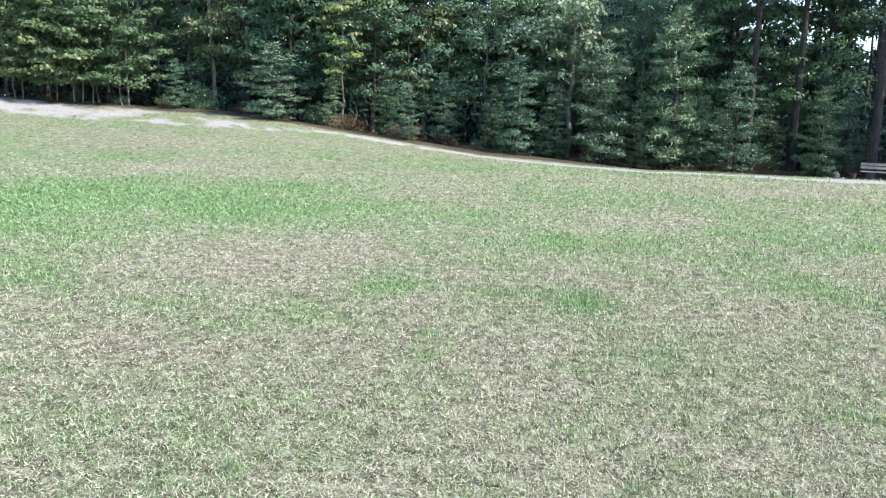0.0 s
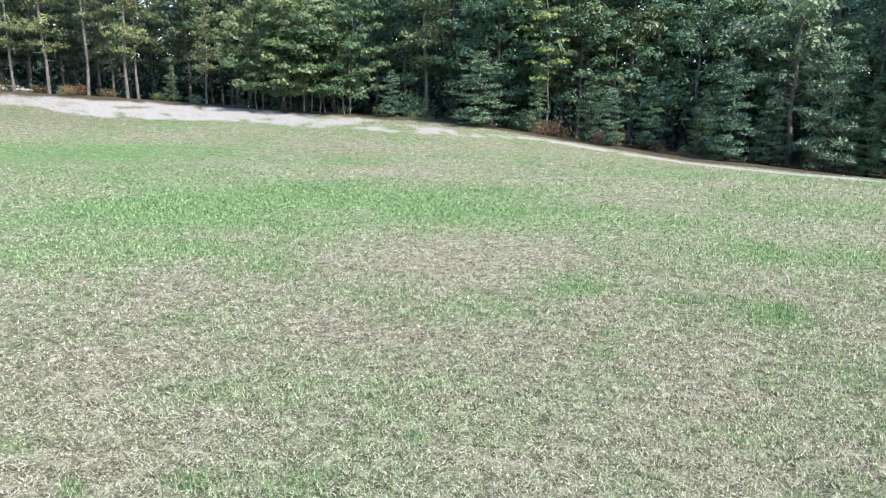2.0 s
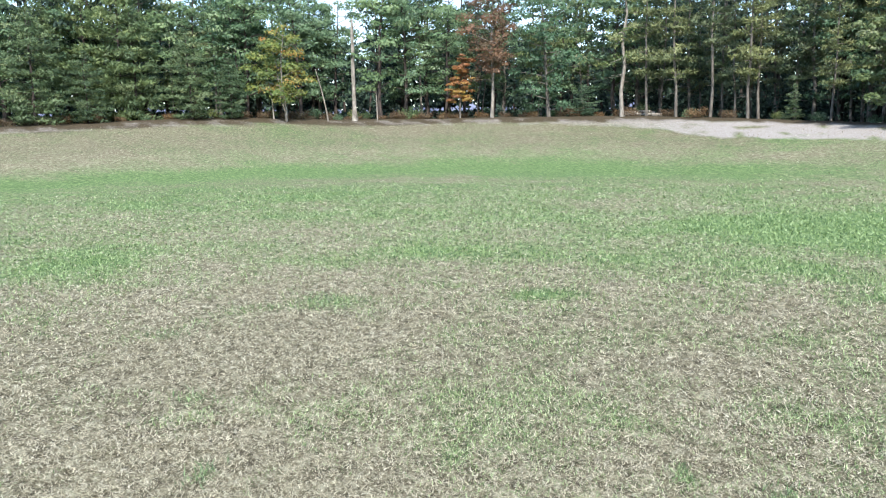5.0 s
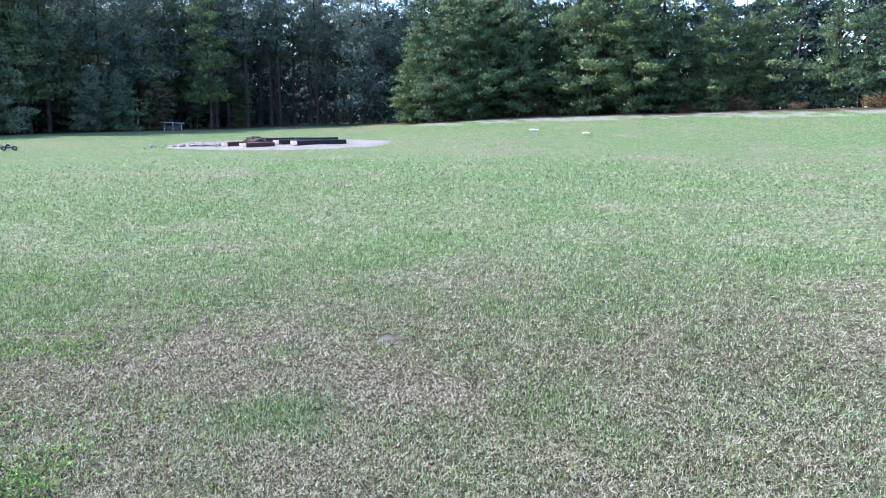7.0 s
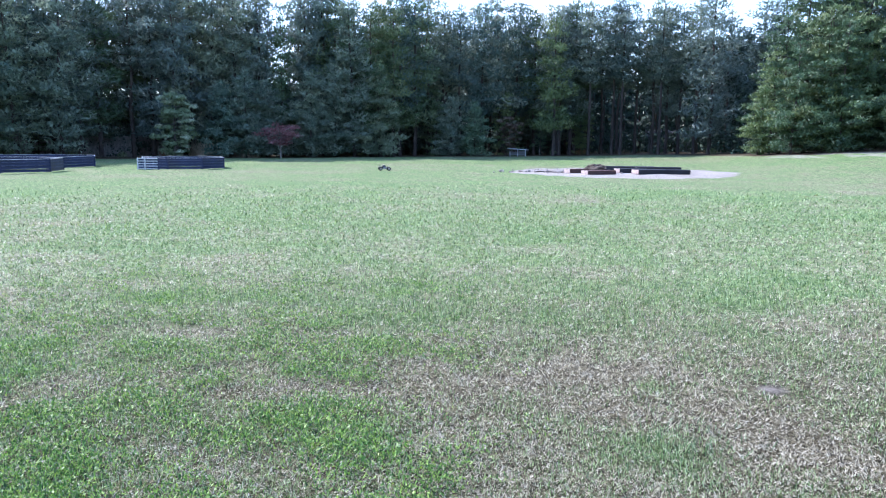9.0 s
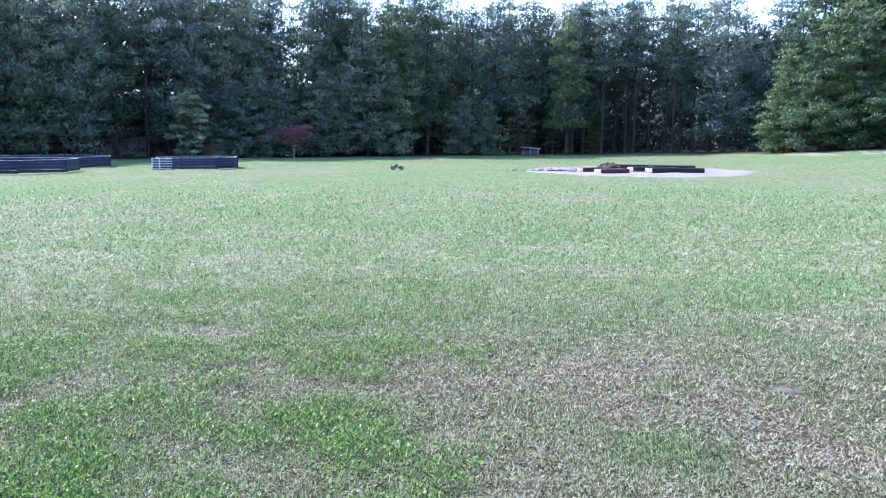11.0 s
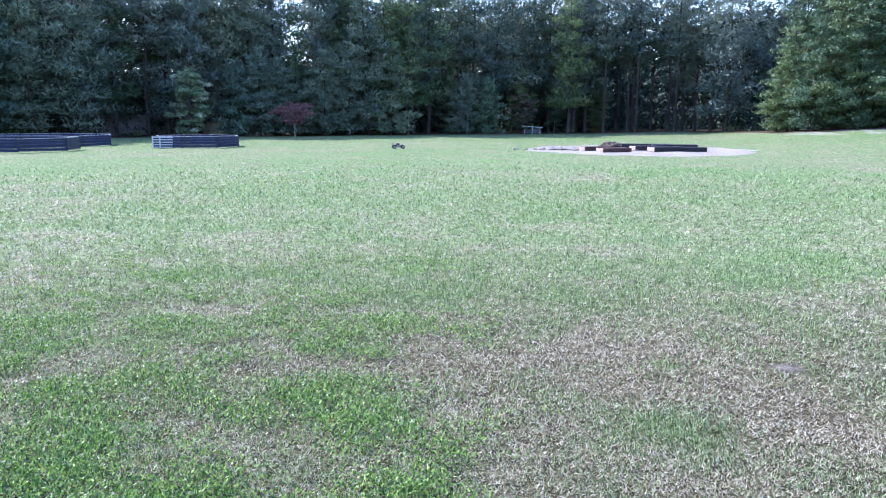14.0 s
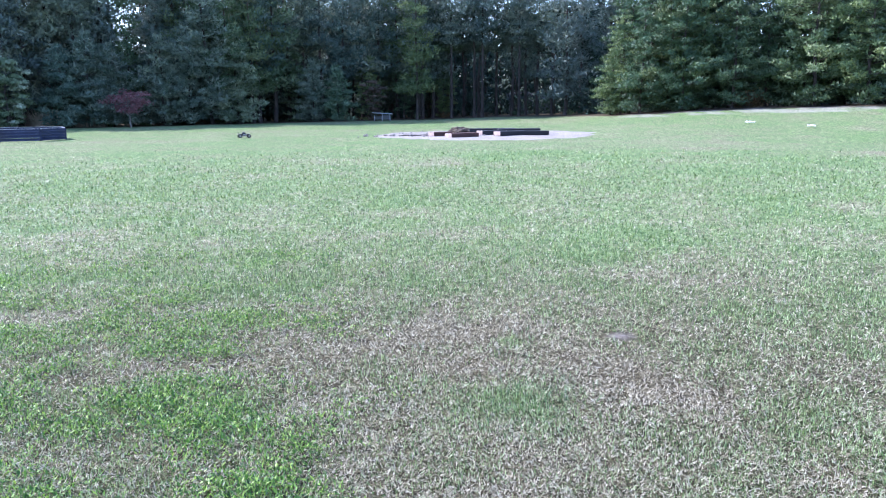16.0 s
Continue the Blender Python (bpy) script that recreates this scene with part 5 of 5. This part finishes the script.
def stones(count):
    r = np.random.default_rng(83)
    me = None
    group = "loose stones on the gravel"
    for k in range(count):
        x, y = 5.0 + r.normal() * 1.3, -38.6 + r.normal() * 1.3
        if me is None:
            bm = bmesh.new()
            bmesh.ops.create_icosphere(bm, subdivisions=1, radius=0.1)
            for v in bm.verts:
                v.co *= 1 + 0.35 * noise.noise(v.co * 12)
            me = bpy.data.meshes.new("stone")
            bm.to_mesh(me)
            bm.free()
            me.materials.append(STONE)
        ob = new("stone", me)
        s = r.uniform(0.35, 1.0)
        ob.matrix_basis = pose(x, y, ground_z(x, y) + 0.04 + 0.1 * max(0, 1 - math.hypot(x - 5.2, y + 38.4) / 1.7), *r.uniform(0, 360, 3)) @ Matrix.Diagonal((s, s, s * 0.7, 1))
        tagged(ob, "loose grey stone lying on the gravel heap", "stone", group=group)


stones(90)


# ---- radio-controlled buggy ----
def buggy():
    root = new("toy_buggy")
    part("chassis", box(0.50, 0.13, 0.03, pose(0, 0, 0.085), 0.008), CAR_METAL, root)
    bm = bmesh.new()
    box(0.22, 0.15, 0.085, pose(-0.02, 0, 0.15), 0.03, bm)
    box(0.13, 0.11, 0.07, pose(-0.03, 0, 0.215), 0.03, bm)
    box(0.16, 0.10, 0.05, pose(0.15, 0, 0.125, 0, 9, 0), 0.02, bm)
    shell = part("shell", bm, CAR_PAINT, root, "glossy black body shell")
    for s in (-1, 1):
        part("stripe", box(0.16, 0.012, 0.03, pose(0.02, s * 0.078, 0.15), 0.004), CAR_WHITE, shell, "white stripe")
    part("window", box(0.012, 0.09, 0.045, pose(0.045, 0, 0.215, 0, -25, 0), 0.004), DARK_GLASS, shell)
    part("roof_panel", box(0.11, 0.09, 0.01, pose(-0.03, 0, 0.252), 0.004), CAR_WHITE, shell, "white roof panel")
    wing = part("wing", box(0.08, 0.2, 0.01, pose(-0.26, 0, 0.235, 0, 12, 0), 0.004), CAR_PAINT, root, "black rear wing")
    for s in (-1, 1):
        part("wing_strut", box(0.02, 0.008, 0.11, pose(-0.25, s * 0.05, 0.18), 0.002), CAR_METAL, wing)
    part("bumper", box(0.03, 0.16, 0.04, pose(0.29, 0, 0.09), 0.01), RUBBER, root)
    for px in (-0.19, 0.19):
        part("shock_tower", box(0.012, 0.13, 0.1, pose(px, 0, 0.15), 0.004), CAR_METAL, root)
        part("axle", rod(0.01, 0.01, 0.36, pose(px, 0, 0.085, 90, 0, 0)), CAR_METAL, root)
        for s in (-1, 1):
            part("shock", rod(0.014, 0.014, 0.13, pose(px + 0.015, s * 0.11, 0.14, s * 40, 0, 0)), CAR_METAL, root)
            wheel = part("wheel", rod(0.05, 0.05, 0.075, Matrix.Rotation(radians(90), 4, "X"), 20), CAR_METAL, root, m=pose(px, s * 0.2, 0.085))
            bm = bmesh.new()
            prof = ((0.05, -0.04), (0.078, -0.042), (0.085, -0.025), (0.085, 0.025), (0.078, 0.042), (0.05, 0.04))
            for i in range(28):
                a, k = 2 * math.pi * i / 28, 1.03 if i % 2 else 0.97
                for q, w in prof:
                    bm.verts.new((math.cos(a) * q * (k if q > 0.06 else 1), w, math.sin(a) * q * (k if q > 0.06 else 1)))
            bm.verts.ensure_lookup_table()
            for i in range(28):
                for p in range(5):
                    j = (i + 1) % 28
                    bm.faces.new([bm.verts[v] for v in (i * 6 + p, i * 6 + p + 1, j * 6 + p + 1, j * 6 + p)])
            part("tyre", bm, RUBBER, wheel, "knobbly black rubber tyre")
    x, y = 13.3, -36.8
    root.matrix_basis = pose(x, y, ground_z(x, y) + 0.005, 0, 0, 205) @ Matrix.Diagonal((1.1, 1.1, 1.1, 1))
    tagged(root, "black radio-controlled buggy with knobbly tyres on the grass", "toy car")


buggy()


# ---- bench beside the path ----
def bench():
    root = new("bench")
    for k, (dy, z, rx) in enumerate(((-0.17, 0.42, 0), (0.0, 0.43, 0), (0.17, 0.42, 0))):
        part("seat_plank", box(2.6, 0.15, 0.045, bevel=0.01), BENCH_WOOD, root, m=pose(0, dy, z))
    for z, y in ((0.62, 0.28), (0.79, 0.33)):
        part("back_plank", box(2.6, 0.04, 0.14, bevel=0.01), BENCH_WOOD, root, m=pose(0, y, z, -14, 0, 0))
    for s in (-1.05, 1.05):
        part("leg", box(0.07, 0.42, 0.4, bevel=0.01), TIMBER_BLACK, root, m=pose(s, 0, 0.2))
        part("back_post", box(0.06, 0.05, 0.56, bevel=0.008), TIMBER_BLACK, root, m=pose(s, 0.29, 0.6, -14, 0, 0))
    x, y, z = at(-28.7, 29.6)
    root.matrix_basis = pose(x, y, z - 0.02, 0, 0, -27) @ Matrix.Diagonal((0.8, 0.8, 0.66, 1))
    tagged(root, "pale wooden plank bench beside the sandy path", "bench")
    x, y, z = at(-26.3, 29.4)
    pot = new("planter")
    part("tub", rod(0.17, 0.22, 0.34, pose(0, 0, 0.17), 16), ORANGE_PLASTIC, pot)
    part("rim", rod(0.235, 0.235, 0.04, pose(0, 0, 0.335), 16), ORANGE_PLASTIC, pot)
    pot.matrix_basis = pose(x, y, z) @ Matrix.Diagonal((0.5, 0.5, 0.5, 1))
    tagged(pot, "small terracotta orange tub beside the bench", "planter")
    x, y, z = at(-25.3, 28.8)
    heap("boulder", x, y, 0.12, 0.2, BARK_GREY, "dark grey stone beside the sandy path", 5)


bench()


# ---- log pile by the leaning tree ----
def logs():
    r = np.random.default_rng(91)
    for k in range(7):
        x, y, z = at(48.6 - 0.45 * (k % 4), 51.6 + 0.25 * (k // 4))
        long, rad = r.uniform(1.0, 2.0), r.uniform(0.07, 0.12)
        pts = [(-long / 2, 0, 0), (0, r.normal() * 0.04, 0.02), (long / 2, 0, 0)]
        ob = new("log", Tubes().add(pts, [rad, rad * 0.95, rad * 0.85], 9).mesh("log", BARK_PALE))
        ob.matrix_basis = pose(x, y, z + rad + 0.17 * (k // 4), 0, r.normal() * 3, 48 + r.normal() * 22)
        tagged(ob, "cut pale log in a loose pile under the trees", "log", group="log pile")


logs()


# ---- beyond the pines: fence, houses, shed ----
def fence():
    root = new("fence")
    n = 46
    plank = None
    for k in range(n):
        t = 213.2 + 11.0 * k / n
        x, y, z = at(t, 71.5)
        if plank is None:
            bm = box(0.36, 0.025, 1.75, bevel=0.004)
            plank = bpy.data.meshes.new("plank")
            bm.to_mesh(plank)
            bm.free()
            plank.materials.append(GREY_WOOD)
        ob = mesh_part("plank", plank, root)
        ob.matrix_basis = pose(x, y, z + 0.87 + rng.normal() * 0.02, rng.normal() * 0.8, rng.normal() * 0.8, t)
    tagged(root, "weathered grey board fence behind the pines", "fence")


fence()


def house(turn, far, wide, deep, high, roof, wall_mat, label, windows=2, name="house"):
    root = new(name)
    part("wall", box(wide, deep, high, pose(0, 0, high / 2)), wall_mat, root)
    bm = bmesh.new()
    w, d = wide / 2 + 0.3, deep / 2 + 0.3
    v = [bm.verts.new(p) for p in ((-w, -d, high), (w, -d, high), (w, d, high), (-w, d, high), (-w, 0, high + roof), (w, 0, high + roof),
                                   (-w, -d, high + 0.12), (w, -d, high + 0.12), (w, d, high + 0.12), (-w, d, high + 0.12))]
    for f in ((0, 3, 2, 1), (0, 1, 7, 6), (2, 3, 9, 8), (6, 7, 5, 4), (8, 9, 4, 5), (0, 6, 4, 9, 3), (1, 2, 8, 5, 7)):
        bm.faces.new([v[i] for i in f])
    part("roof", bm, ROOFING, root, "dark shingle roof")
    for k in range(windows):
        x = wide * ((k + 0.5) / windows - 0.5)
        for s in (-1, 1):
            win = part("window", box(0.95, 0.06, 1.15, pose(x, s * (deep / 2 + 0.02), high * 0.55), 0.01), SIDING, root, "white window frame")
            part("pane", box(0.8, 0.03, 1.0, pose(x, s * (deep / 2 + 0.045), high * 0.55)), DARK_GLASS, win)
    x, y, z = at(turn, far)
    root.matrix_basis = pose(x, y, z - 0.1, 0, 0, turn)
    return tagged(root, label, "house")


house(178.6, 90, 4.6, 4, 1.7, 0.9, SIDING_GREY, "small grey outbuilding half hidden behind the pines", 1, "outbuilding")
house(216.2, 88, 9, 7, 2.8, 2.2, SIDING, "white house half hidden behind the pines")
house(200.6, 90, 7, 6, 2.4, 1.6, SIDING_GREY, "low house half hidden behind the pines")


def shed():
    root = new("small_shed")
    for sx in (-0.7, 0, 0.7):
        for sy in (-0.4, 0.4):
            part("post", box(0.06, 0.06, 0.62, pose(sx, sy, 0.31)), SIDING, root)
    part("roof_panel", box(1.9, 1.1, 0.05, pose(0, 0, 0.66, 0, 4, 0), 0.01), SIDING, root)
    part("back_panel", box(1.5, 0.03, 0.4, pose(0, 0.38, 0.3)), SIDING_GREY, root)
    x, y, z = at(189.6, 70.5)
    root.matrix_basis = pose(x, y, z, 0, 0, 189)
    tagged(root, "low white-posted shelter before the pines", "shelter")
    x, y, z = at(198.9, 72)
    tagged(new("white_post", None), "white post among the pines", "post")
    post = scene.objects["white_post"]
    part("shaft", box(0.16, 0.1, 1.1, pose(0, 0, 0.55), 0.02), SIDING, post)
    post.matrix_basis = pose(x, y, z, 0, 0, 199)
    part("cap", box(0.2, 0.14, 0.04, pose(0, 0, 1.12), 0.01), SIDING, post)


shed()


# dry ornamental grass beside the near pit
def tall_grass(turn, far, count, h, label):
    r = np.random.default_rng(int(turn))
    x0, y0, z0 = at(turn, far)
    way, out = r.uniform(0, 6.283, count), r.uniform(0.0, 1.0, count)
    base = np.stack([x0 + np.cos(way) * out * 1.6, y0 + np.sin(way) * out * 0.7, np.full(count, z0)], 1)
    lean = np.stack([np.cos(way) * 0.45, np.sin(way) * 0.45, np.ones(count)], 1) + r.normal(size=(count, 3)) * 0.15
    side = unit(np.stack([-np.sin(way), np.cos(way), np.zeros(count)], 1))
    long = h * r.uniform(0.5, 1.0, (count, 1))
    v = np.stack([base - side * 0.025, base + side * 0.025, base + lean * long], 1)
    tagged(new("tall_grass", array_mesh("tall_grass", v, 3, TAN_GRASS)), label, "tall grass")


tall_grass(212.4, 66.0, 900, 1.5, "clump of tall dry tan grass before the fence")
tall_grass(209.9, 66.2, 700, 1.2, "clump of tall dry tan grass before the fence")


# white scraps on the grass
for x, y, spin in ((-12.0, -41.2, 20), (-13.7, -37.7, 70)):
    root = new("paper_scrap")
    bm = bmesh.new()
    bmesh.ops.create_grid(bm, x_segments=8, y_segments=5, size=0.5)
    for v in bm.verts:
        v.co = Vector((v.co.x * 0.55, v.co.y * 0.35, 0.05 + 0.16 * abs(noise.noise(v.co * 4)) + 0.06))
    part("sheet", bm, PAPER, root)
    root.matrix_basis = pose(x, y, ground_z(x, y) - 0.02, 0, 0, spin)
    tagged(root, "crumpled white scrap lying on the grass", "litter")
